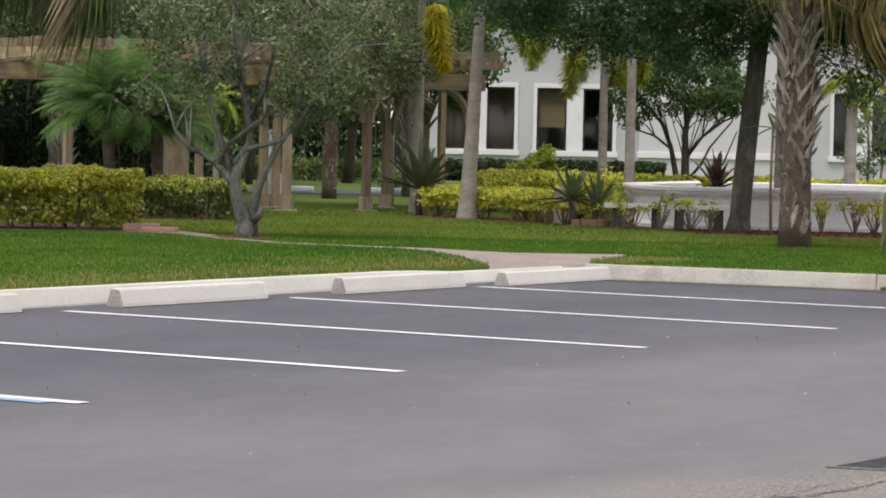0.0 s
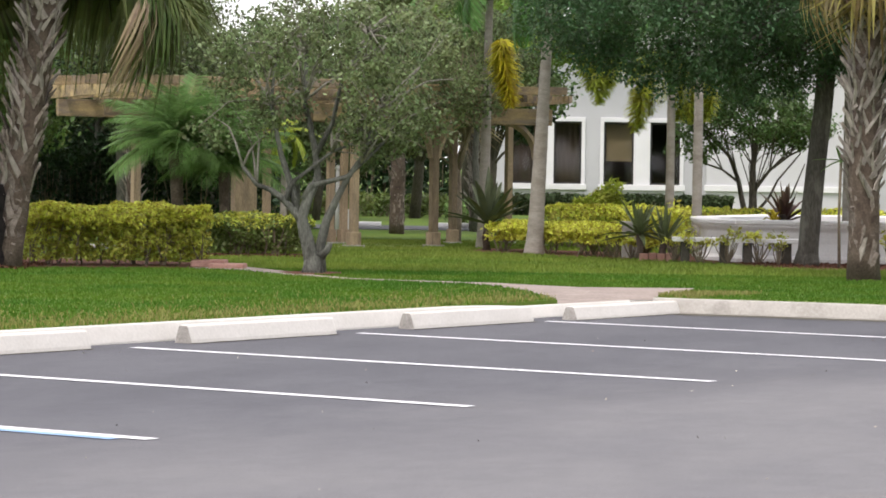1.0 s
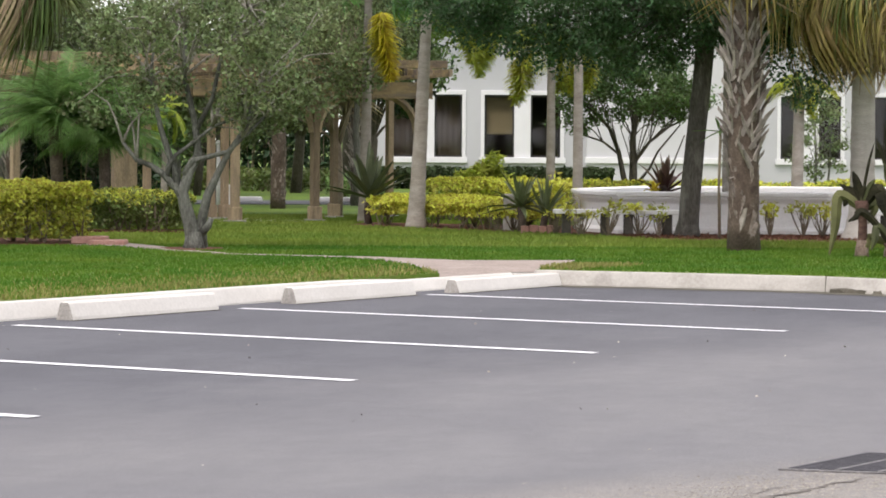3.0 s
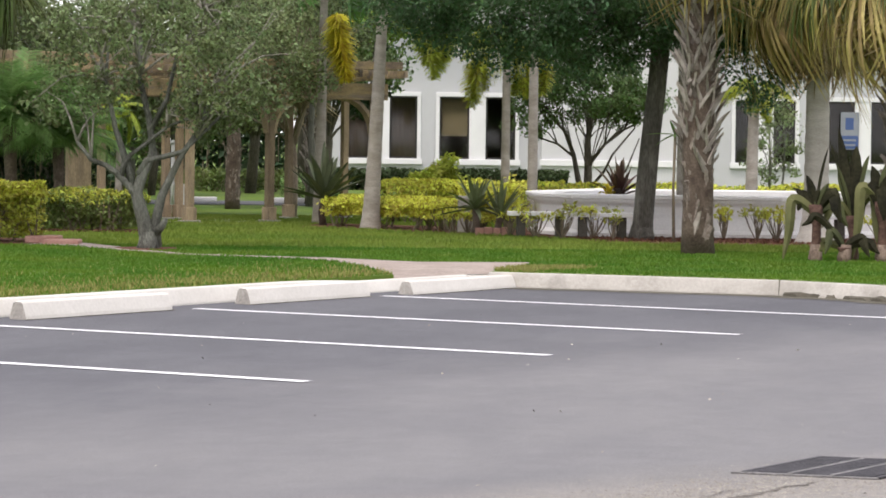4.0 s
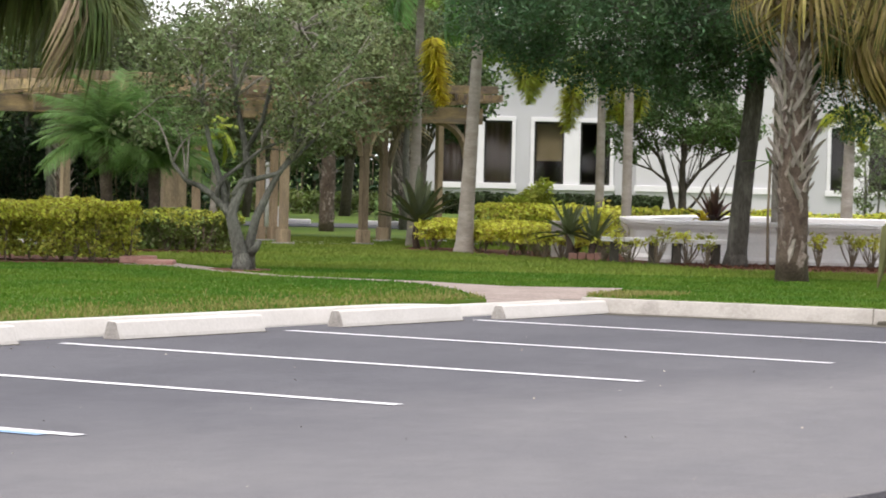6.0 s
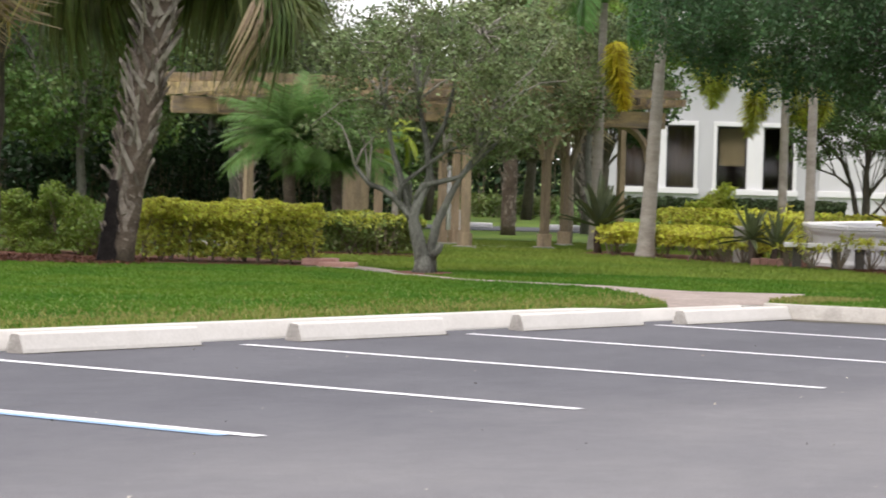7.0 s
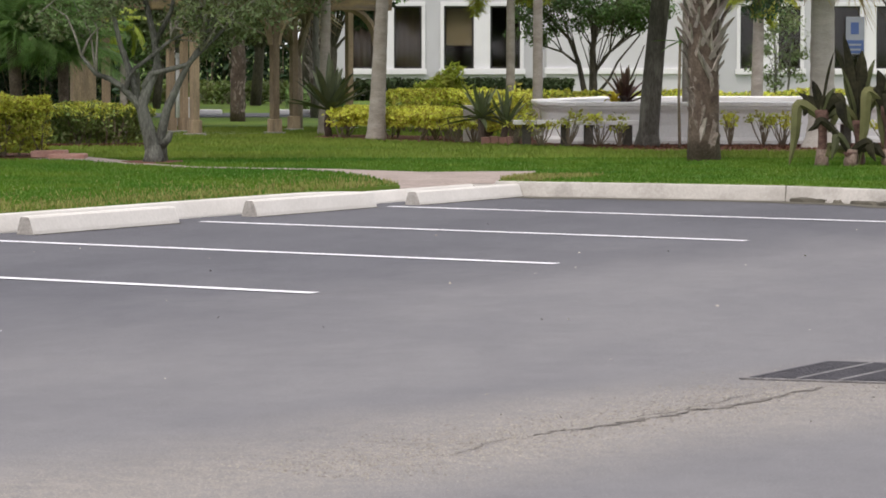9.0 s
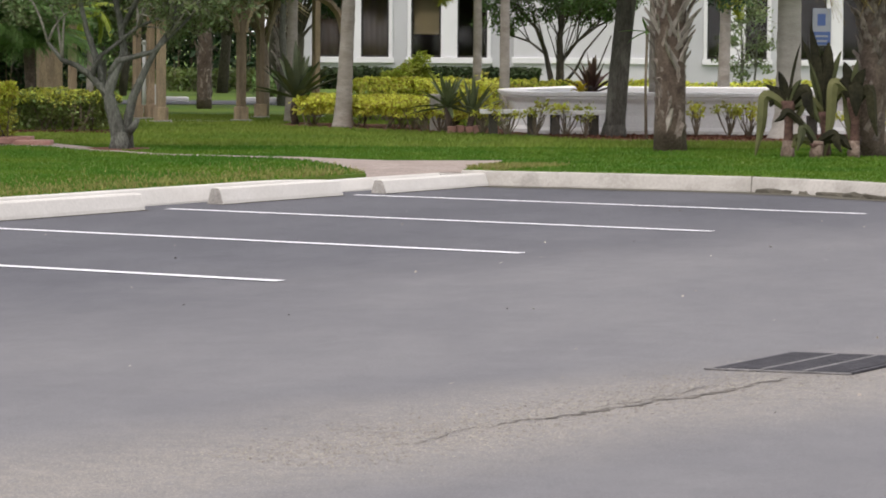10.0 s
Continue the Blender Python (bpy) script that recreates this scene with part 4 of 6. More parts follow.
def skirt(e, top, seed, green, gold, dead, lo=-15):
    top = Vector(top)
    crown_of(e, top, BIG_SABAL, green, 65, lo, seed)
    crown_of(e, top - Vector((0, 0, 0.06)), GOLD_SABAL, gold, lo + 5, -62, seed + 1, "yellowing_frond", "yellowing drooping frond")
    crown_of(e, top - Vector((0, 0, 0.12)), SABAL_DEAD, dead, -55, -84, seed + 2, "dead_frond", "hanging dry brown frond")


p = sabal_palm(3.83, 35.28, 4.3, 0.178, (0.0, 0.1), "tall cabbage palm with pale split boots up its trunk", 3, boots=(0.2, 1.0), crown=False)
skirt(p, (3.83, 35.4, G + 4.3), 31, 20, 8, 8)
p = sabal_palm(-5.97, 35.06, 3.6, 0.19, (0.53, 0.1), "leaning cabbage palm with a ragged skirt of fronds", 5, boots=(0.25, 1.0), crown=False, dull=0.6)
# black strip up one side of the lower trunk, narrowing upwards
bark_strip = []
for i in range(9):
    z = 0.12 * i
    k = Vector((-5.97, 35.06, G)).lerp(Vector((-5.44, 35.16, G + 3.6)), z / 3.6)
    half = 62 - 34 * (i / 8) ** 1.5 + 6 * math.sin(i * 2.1)
    for j in range(9):
        w = radians(215 + half * (j - 4) / 4)
        bark_strip.append(k + Vector((math.cos(w) * 0.222, math.sin(w) * 0.222, 0.0)))
part("black_bark", raw("black_bark", bark_strip, [(i * 9 + j, i * 9 + j + 1, i * 9 + j + 10, i * 9 + j + 9) for i in range(8) for j in range(8)], BARK_BLACK, True), None, p, "black strip of bark up the lower trunk")
curtain(p, (-5.44, 35.16, G + 3.6), 41, 16, 30, 0, 0, gap=(180, 78))
crown_of(p, Vector((-5.44, 35.16, G + 3.45)), HANG_SABAL, 12, 8, -28, 47, gap=(180, 84))
BUNCH = [fan_leaf(s, FROND_DEAD, length=0.5, petiole=1.15, n=22, droop=1.9, spread=105) for s in (44, 45)]
for k in range(6):
    part("dead_frond", BUNCH[k % 2], None, p, "bunch of dry brown fronds", Matrix.Translation((-5.4, 35.1, G + 3.5)) @ pose(0, 0, 0, 0, 0, 258 + 5 * k) @ pose(0, 0, 0, -19 - 4 * (k % 3), 9 * (k - 2), 0))
p = sabal_palm(-7.52, 33.9, 3.9, 0.16, (0.03, 0.1), "cabbage palm with a smooth grey trunk in the mulch", 6, boots=(0.55, 1.0), crown=False, core=PALM_DULL)
skirt(p, (-7.49, 34.0, G + 3.9), 51, 18, 6, 4)
p = smooth_palm(5.78, 39.34, 3.7, 0.165, "cabbage palm with smooth pale trunk and full frond skirt", 7, None, 0, flare=1.9, name="cabbage_palm", bark=PALM_PALE)
curtain(p, (5.78, 39.34, G + 3.55), 61, 18, 10, 28, 34)
p = sabal_palm(5.92, 33.98, 3.4, 0.16, (0.03, 0.1), "rough brown cabbage palm beside strap-leaved plants", 8, boots=(0.2, 1.0), crown=False, dull=True)
skirt(p, (5.95, 34.08, G + 3.4), 71, 20, 10, 8)
p = sabal_palm(-2.33, 55.2, 3.4, 0.13, (0.03, 0.1), "slim far cabbage palm with reddish boots", 9, boots=(0.3, 1.0), crown=False, dull=True)
skirt(p, (-2.3, 55.3, G + 3.4), 81, 14, 0, 0, 20)
p = sabal_palm(-0.99, 60.0, 2.9, 0.14, (0.0, 0.1), "far cabbage palm with pale speckled boots", 12, boots=(0.1, 1.0), crown=False)
skirt(p, (-0.99, 60.1, G + 2.9), 95, 12, 0, 3, 25)
p = sabal_palm(-5.95, 46.5, 3.2, 0.12, (0.0, 0.1), "small cabbage palm in shade behind the pergola", 10, boots=(0.2, 1.0), crown=False)
skirt(p, (-5.95, 46.6, G + 3.2), 91, 14, 0, 2, 15)

p = thing("slim_tree", (-7.62, 36.0, G), "slim dark mossy trunk beside the grey palm", "tree")
part("trunk", raw("trunk", *tube(bent((-7.62, 36.0, G - 0.02), (-7.55, 36.0, G + 4.2), 14, 0.015, 3), [0.1 - 0.002 * i for i in range(14)], 12, 0.08, 3), BARK_DARK, True), None, p)
p = smooth_palm(0.1, 43.33, 3.7, 0.12, "slender grey palm with a dark scuffed base", 14, FOXTAIL, 12, (0.17, 0), (70, -40), 1.4, taper=0.5)
HANGING = plume(FROND_LIME, 0.7, 0.2, 190, 64)
for k, (dx, dy, dz) in enumerate(((0.5, 0.1, 3.0), (0.68, -0.1, 2.8), (0.9, 0.1, 2.85), (1.1, 0.0, 3.05))):
    part("frond", HANGING, None, p, "drooping bright green frond", Matrix.Translation((0.2 + dx, 43.33 + dy, G + dz)) @ pose(0, 0, 0, 0, -10, 60 * k))
p = smooth_palm(-0.66, 46.0, 3.7, 0.09, "slender grey palm with a hanging yellow frond", 15, FOXTAIL, 12, (0.05, 0), (75, -40), 1.3, taper=0.4)
part("yellow_frond", plume(FROND_YELLOW, 1.0, 0.27, 560, 61), None, p, "drooping yellow bottle-brush frond", Matrix.Translation((-0.42, 45.0, G + 3.1)) @ pose(0, 0, 0, 0, -6, 0))
TASSEL = [plume(FROND_OLIVE, 0.72, 0.22, 200, 62), plume(FROND_OLIVE, 0.6, 0.19, 170, 63)]
p = smooth_palm(2.2, 48.0, 2.38, 0.075, "slim palm with hanging lime tassels of fronds", 16, LIME, 9, (0.0, 0), (70, 15), 1.3, scale=(0.6, 0.85))
for k, (dx, dy, dz) in enumerate(((-0.43, -0.1, 2.62), (-0.3, 0.2, 2.7), (-0.52, 0.1, 2.55), (0.33, -0.1, 2.62), (0.5, 0.1, 2.68), (0.66, -0.05, 2.6), (0.2, 0.25, 2.72), (-1.1, -0.2, 3.1), (-1.0, 0.1, 3.15))):
    part("frond", TASSEL[k % 2], None, p, "hanging lime tassel frond", Matrix.Translation((2.2 + dx, 48.0 + dy, G + dz - 0.04)) @ pose(0, 0, 0, 0, 8 if dx < 0 else -8, 40 * k))
smooth_palm(2.53, 46.3, 3.2, 0.08, "slim mossy palm trunk behind the hedge", 17, FOXTAIL, 8, (0.0, 0), (60, 0), 1.3)
p = smooth_palm(5.9, 47.0, 1.75, 0.1, "short palm with lime fronds behind the basin", 18, LIME, 5, (0.03, 0), (60, 0), 1.3, scale=(0.45, 0.6))
for k, (dx, dz) in enumerate(((0.12, 2.05), (-0.06, 2.1), (0.2, 2.12))):
    part("frond", TASSEL[1], None, p, "hanging lime tassel frond", Matrix.Translation((5.93 + dx, 46.9 + 0.1 * k, G + dz)) @ pose(0, 0, 0, 0, -6, 50 * k) @ Matrix.Diagonal((0.8, 0.8, 0.75, 1)))
smooth_palm(4.27, 41.6, 3.4, 0.055, "thin palm stem behind the booted palm", 19, FOXTAIL, 6, (0.0, 0), (60, 0), 1.5)

e = thing("pygmy_date_palm", (-4.78, 41.8, G), "feathery green date palm with many arching fronds", "palm tree")
part("trunk", raw("trunk", *tube([(-4.78, 41.8, G - 0.02), (-4.75, 41.8, G + 0.7), (-4.78, 41.8, G + 1.4)], [0.09, 0.08, 0.1], 10, 0.1, 3), BOOT_CORE, True), None, e)
crown_of(e, Vector((-4.72, 41.8, G + 1.42)), PYGMY, 60, 88, -2, 101, scale=(0.95, 1.3))
e = thing("pygmy_date_palm", (-4.15, 42.1, G), "lower feathery green date palm beside a taller one", "palm tree")
part("trunk", raw("trunk", *tube([(-4.15, 42.1, G - 0.02), (-4.13, 42.1, G + 0.5), (-4.15, 42.1, G + 1.1)], [0.08, 0.07, 0.08], 10, 0.1, 3), BOOT_CORE, True), None, e)
crown_of(e, Vector((-4.12, 42.1, G + 1.16)), PYGMY, 44, 84, 4, 105, scale=(0.9, 1.15))
smooth_palm(-3.45, 43.5, 1.25, 0.05, "slim pale palm with a few lime fronds", 107, FERN, 12, (0.02, 0), (60, -50), 1.2, scale=(0.6, 0.9))

# ---- trees ----
tree("glossy_tree", -2.42, 34.82, [
    ([(0.0, 0, -0.03), (0.0, 0, 0.1), (-0.04, 0, 0.3), (-0.09, 0, 0.48), (-0.13, 0, 0.64), (-0.06, 0.02, 0.86), (0.05, 0.05, 1.08), (0.0, 0.1, 1.45), (-0.12, 0.1, 1.95), (-0.1, 0.1, 2.5)], 0.103, 0.02),
    ([(0.0, 0, -0.03), (0.01, 0, 0.07), (0.0, 0, 0.2)], 0.15, 0.09),
    ([(-0.11, 0, 0.55), (-0.2, 0, 0.7), (-0.36, 0, 0.86), (-0.48, 0, 0.94), (-0.64, 0, 1.0), (-0.8, 0, 1.2)], 0.05, 0.02),
    ([(-0.3, 0, 0.8), (-0.28, 0, 0.95), (-0.2, 0, 1.06), (-0.08, 0, 1.15), (0.21, 0, 1.38), (0.5, 0, 1.5)], 0.034, 0.014),
    ([(-0.11, 0, 0.84), (-0.02, 0, 1.0), (0.11, 0, 1.03), (0.38, 0, 1.1), (0.54, 0, 1.25), (0.8, 0, 1.5)], 0.042, 0.016),
    ([(0.1, 0.03, 0.02), (0.08, 0.03, 0.3), (0.15, 0.03, 0.6), (0.28, 0.03, 0.88), (0.38, 0.02, 1.08), (0.57, 0, 1.36), (0.7, 0, 1.8)], 0.065, 0.018),
    ([(0.1, -0.02, 0.2), (0.17, -0.04, 0.27), (0.2, -0.05, 0.35)], 0.05, 0.032),
    ([(-0.17, 0.02, 0.66), (-0.24, 0.05, 0.95), (-0.38, 0.1, 1.35), (-0.5, 0.1, 1.9), (-0.45, 0.1, 2.4)], 0.05, 0.014),
    ([(0.0, 0.08, 1.3), (0.2, 0.1, 1.7), (0.3, 0.1, 2.2), (0.6, 0.1, 2.7)], 0.035, 0.012)],
    [((0.22, 0.2, 2.35), (1.5, 1.4, 1.05)), ((0.95, 0.2, 1.78), (0.8, 0.8, 0.42)), ((-0.8, 0.2, 1.8), (0.75, 0.8, 0.45))],
    LEAF_T2, BARK_MOSS, 0.06, 14500, "small multi-stemmed tree with sparse grey-green leaves on the lawn", 11, clump=0.22, clumps=200, limb_r=0.017, bottom=1.3, single=True, back=2, every=2, twig=BARK_TWIG)
tree("oak_tree", 3.62, 40.11, [([(0, 0, -0.02), (0.02, 0, 0.25), (0.05, 0, 0.7), (0.1, 0, 1.3), (0.18, 0, 2.0), (0.25, 0, 3.0)], 0.145, 0.118), ([(0, 0, -0.03), (0, 0, 0.08), (0.01, 0, 0.2)], 0.19, 0.135)],
     [((-0.9, 0, 3.42), (3.0, 2.3, 1.15)), ((1.1, 0, 3.2), (1.2, 1.5, 0.9)), ((-1.0, -0.3, 2.72), (1.5, 1.0, 0.42)), ((-2.6, 0, 2.75), (0.7, 0.8, 0.4)), ((1.45, 0.2, 2.15), (0.5, 0.6, 0.4))],
     LEAF_OAK, BARK_OAK, 0.064, 88000, "oak tree with a dark dense crown and a straight trunk", 12, clump=0.4, clumps=360, bottom=1.75, limb_r=0.028, single=True, back=1)
tree("multi_stem_tree", 3.53, 49.5, [
    ([(-0.054, 0, -0.022), (-0.086, 0, 0.646), (-0.172, 0, 1.076), (-0.323, 0, 1.453), (-0.592, 0, 1.722)], 0.055, 0.02),
    ([(0.054, 0, -0.022), (0.065, 0, 0.753), (0.054, 0, 1.291), (0.129, 0, 1.829)], 0.085, 0.03),
    ([(0.086, 0, 0.915), (0.323, 0, 1.237), (0.646, 0, 1.485), (1.022, 0, 1.668)], 0.032, 0.012),
    ([(0.108, 0, 0.538), (0.323, 0, 0.807), (0.452, 0, 1.076), (0.807, 0, 1.506)], 0.028, 0.012),
    ([(0.129, 0, 0.215), (0.344, 0, 0.538), (0.667, 0, 0.807), (0.882, 0, 1.345)], 0.024, 0.01),
    ([(-0.151, 0, 1.022), (-0.43, 0, 1.237), (-0.861, 0, 1.377)], 0.024, 0.01)],
    [((0, 0, 2.066), (1.291, 0.861, 0.538)), ((-0.753, 0, 1.56), (0.538, 0.538, 0.194)), ((0.807, 0, 1.883), (0.592, 0.646, 0.323))],
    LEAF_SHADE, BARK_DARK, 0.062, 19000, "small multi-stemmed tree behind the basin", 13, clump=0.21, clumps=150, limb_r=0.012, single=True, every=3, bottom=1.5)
tree("slender_tree", 7.35, 56.0, [([(0, 0, 0), (0.03, 0, 0.8), (0, 0, 1.6)], 0.03, 0.015), ([(0.2, 0, 0), (0.28, 0, 0.8), (0.3, 0, 1.5)], 0.025, 0.012)],
     [((0.1, 0, 1.35), (0.55, 0.4, 1.0))], LEAF_T2, BARK, 0.08, 1500, "slender airy sapling beside the office wall", 14, clump=0.2, clumps=45, limb_r=0.01)
tree("crape_myrtle", -1.15, 48.8, [([(0, 0, -0.02), (0.02, 0, 0.6), (0.0, 0, 1.2), (-0.1, 0, 1.7), (-0.3, 0, 2.3)], 0.11, 0.05), ([(0, 0, 1.1), (0.15, 0, 1.6), (0.35, 0, 2.2)], 0.07, 0.03)],
     [((-0.2, 0, 2.9), (1.7, 1.5, 1.0)), ((-0.4, 0, 2.1), (0.9, 0.9, 0.4)), ((-0.55, -3.4, 2.45), (1.5, 0.6, 0.75))], LEAF_T2, BARK_TAN, 0.07, 26000, "pale-barked tree growing through the pergola", 15, clump=0.3, clumps=200, limb_r=0.02, bottom=1.75)
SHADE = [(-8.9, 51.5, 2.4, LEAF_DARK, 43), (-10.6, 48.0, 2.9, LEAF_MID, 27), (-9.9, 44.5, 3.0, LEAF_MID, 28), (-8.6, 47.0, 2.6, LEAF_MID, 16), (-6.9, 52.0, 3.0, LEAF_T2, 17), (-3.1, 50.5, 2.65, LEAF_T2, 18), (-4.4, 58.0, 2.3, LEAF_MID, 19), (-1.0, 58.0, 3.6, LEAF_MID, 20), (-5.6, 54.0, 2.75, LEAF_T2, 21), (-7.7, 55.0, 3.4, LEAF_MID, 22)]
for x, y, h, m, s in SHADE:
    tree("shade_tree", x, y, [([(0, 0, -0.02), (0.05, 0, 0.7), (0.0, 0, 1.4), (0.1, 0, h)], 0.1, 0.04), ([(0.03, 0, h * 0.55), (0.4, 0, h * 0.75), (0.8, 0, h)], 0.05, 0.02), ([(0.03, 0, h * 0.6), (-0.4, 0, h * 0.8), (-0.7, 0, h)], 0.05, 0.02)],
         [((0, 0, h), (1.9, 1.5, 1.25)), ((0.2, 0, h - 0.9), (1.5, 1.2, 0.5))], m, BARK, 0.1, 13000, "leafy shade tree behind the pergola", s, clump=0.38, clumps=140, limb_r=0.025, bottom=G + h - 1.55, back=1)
tree("lime_tree", 0.15, 52.0, [([(0, 0, -0.02), (0.02, 0, 1.0), (0.0, 0, 2.2), (0.05, 0, 3.0)], 0.08, 0.05)],
     [((0.0, 0, 3.7), (1.5, 1.2, 1.05)), ((-1.0, 0, 3.5), (0.9, 0.8, 0.8))], LEAF_LIME, BARK, 0.085, 12000, "bright green tree rising behind the slender palms", 26, clump=0.3, clumps=120, limb_r=0.02, back=1)
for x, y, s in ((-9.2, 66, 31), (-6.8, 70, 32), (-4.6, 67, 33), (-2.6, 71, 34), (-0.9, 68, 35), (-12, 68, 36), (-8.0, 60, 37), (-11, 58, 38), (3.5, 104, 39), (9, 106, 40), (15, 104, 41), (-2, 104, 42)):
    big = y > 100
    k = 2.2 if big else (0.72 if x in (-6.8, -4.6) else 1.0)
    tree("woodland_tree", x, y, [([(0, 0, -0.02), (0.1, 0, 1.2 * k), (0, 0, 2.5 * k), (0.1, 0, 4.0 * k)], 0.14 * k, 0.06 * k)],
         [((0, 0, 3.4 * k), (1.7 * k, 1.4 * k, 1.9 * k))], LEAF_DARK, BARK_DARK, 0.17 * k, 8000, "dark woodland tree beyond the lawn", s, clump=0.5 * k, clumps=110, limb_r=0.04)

# ---- hedges and beds ----
hedge("hedge", -5.85, 35.65, -3.68, 36.3, 0.9, 0.73, LEAF_HEDGE_Y, 16000, 0.056, "clipped green and yellow hedge with bare stems below", 21, LEAF_YELLOW, 0.04, fresh=0.9)
hedge("hedge", -4.35, 40.3, -2.75, 41.0, 0.9, 0.56, LEAF_SHRUB, 11000, 0.056, "clipped green hedge with a few yellow tips", 22, LEAF_HEDGE_Y, 0.06, fresh=0.35)
hedge("hedge", -0.75, 44.6, 1.2, 42.35, 0.8, 0.47, LEAF_YELLOW, 9000, 0.058, "low yellow-green hedge with bare stems beside the basin", 23, LEAF_YELLOW, 0.3)
hedge("hedge", 0.35, 46.6, 2.7, 46.9, 0.9, 0.66, LEAF_HEDGE_Y, 4500, 0.07, "yellow-green hedge behind the palms", 25, LEAF_YELLOW, 0.1)
hedge("hedge", 2.7, 48.0, 8.4, 48.6, 0.9, 0.62, LEAF_HEDGE, 6000, 0.08, "yellow-green hedge behind the basin", 26, LEAF_YELLOW, 0.1)
bush("shrub", -7.2, 37.9, [((-0.55, 0, 0.25), (0.45, 0.5, 0.5)), ((0.0, 0, 0.3), (0.6, 0.5, 0.58)), ((0.5, 0, 0.25), (0.4, 0.5, 0.52)), ((-0.2, -0.2, 0.0), (0.75, 0.5, 0.4))], LEAF_HEDGE, 26000, 0.042, "rounded loose green shrub in the mulch bed", 24)
bush("shrub", -6.75, 37.3, [((0.1, 0, 0.1), (0.3, 0.3, 0.5))], LEAF_HEDGE, 1500, 0.06, "yellow-green shrub tip beside the leaning palm", 34)
bush("shrub", 1.85, 43.5, [((-0.25, 0, 0.22), (0.32, 0.3, 0.42)), ((0.2, 0, 0.25), (0.32, 0.3, 0.45))], LEAF_YELLOW, 4200, 0.06, "bright yellow-green shrub between hedge and basin", 38)
hedge("box_hedge", -0.9, 77.5, 5.2, 77.8, 0.9, 0.55, LEAF_BOX, 14000, 0.12, "dark clipped hedge along the office wall", 27, None, 0.0)
hedge("low_hedge", -14.0, 72.0, -1.6, 72.6, 1.2, 0.55, LEAF_SHRUB, 12000, 0.12, "low green hedge across the far lawn", 28, None, 0.0)
# leaf bank for the dark woods, their shade carried by the leaf colour
hedge("box_hedge", -15.0, 75.5, -1.8, 76.0, 1.4, 3.0, LEAF_DARK, 22000, 0.2, "high dark leaf bank added in place of the shaded woods", 36, None, 0.0)
hedge("box_hedge", -12.5, 63.5, -5.0, 64.0, 1.4, 1.7, LEAF_DARK, 12000, 0.14, "tall hedge with the shade of the woods in its dark leaf colour", 29, None, 0.0)
hedge("box_hedge", -13.0, 50.0, -8.2, 51.0, 1.2, 1.5, LEAF_DARK, 9000, 0.13, "tall hedge beside the pergola with shade in its dark leaf colour", 33, None, 0.0)
# added to fill the dark behind the pergola, shade put into its leaves
hedge("box_hedge", -9.2, 53.2, -4.7, 53.6, 1.2, 1.75, LEAF_DARK, 12000, 0.11, "hedge added as the dark shade behind the pergola", 37, None, 0.0)
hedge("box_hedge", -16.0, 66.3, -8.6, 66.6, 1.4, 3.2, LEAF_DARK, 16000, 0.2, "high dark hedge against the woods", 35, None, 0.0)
hedge("box_hedge", -1.65, 62.5, -0.4, 62.6, 0.8, 0.55, LEAF_MID, 2000, 0.08, "round-topped green hedge on the far lawn", 30, None, 0.0)

BEDS = [("mulch_bed", [(-2.42 + 0.34 * math.cos(k * 0.7) * (1 + 0.2 * math.sin(k * 2)), 34.82 + 0.5 * math.sin(k * 0.7)) for k in range(9)]),
        ("mulch_bed", [(-9.5, 33.7), (-6.6, 34.75), (-5.5, 35.3), (-3.75, 36.0), (-3.9, 37.6), (-6.0, 38.5), (-9.5, 39.2)]),
        ("mulch_bed", [(-4.5, 39.9), (-2.7, 40.6), (-2.7, 42.0), (-4.6, 41.5)]),
        ("mulch_bed", [(-0.9, 44.2), (1.3, 41.6), (2.5, 40.2), (3.2, 38.6), (4.6, 38.3), (8.5, 38.0), (9.0, 41.5), (2.7, 42.6), (2.2, 44.6), (-0.6, 46)])]
for name, pts in BEDS:
    sheet(name, pts, G + 0.016, MULCH, "reddish-brown wood mulch bed", "mulch bed", thick=0.03)
rng = np.random.default_rng(77)
chips = np.concatenate([np.stack([rng.uniform(-9, -5.6, 1600), rng.uniform(34.2, 36.5, 1600), np.full(1600, G + 0.03)], 1),
                        np.stack([rng.uniform(2.8, 8.2, 2200), rng.uniform(38.6, 40.6, 2200), np.full(2200, G + 0.03)], 1),
                        np.stack([rng.uniform(-4.4, -2.7, 500), rng.uniform(40.0, 40.5, 500), np.full(500, G + 0.03)], 1)])
ob = leaves("mulch_chips", chips, 0.06, MULCH, rng, 0.35, 1.5)
tagged(ob, "scattered wood chips on the mulch beds", "mulch", kind="stuff")


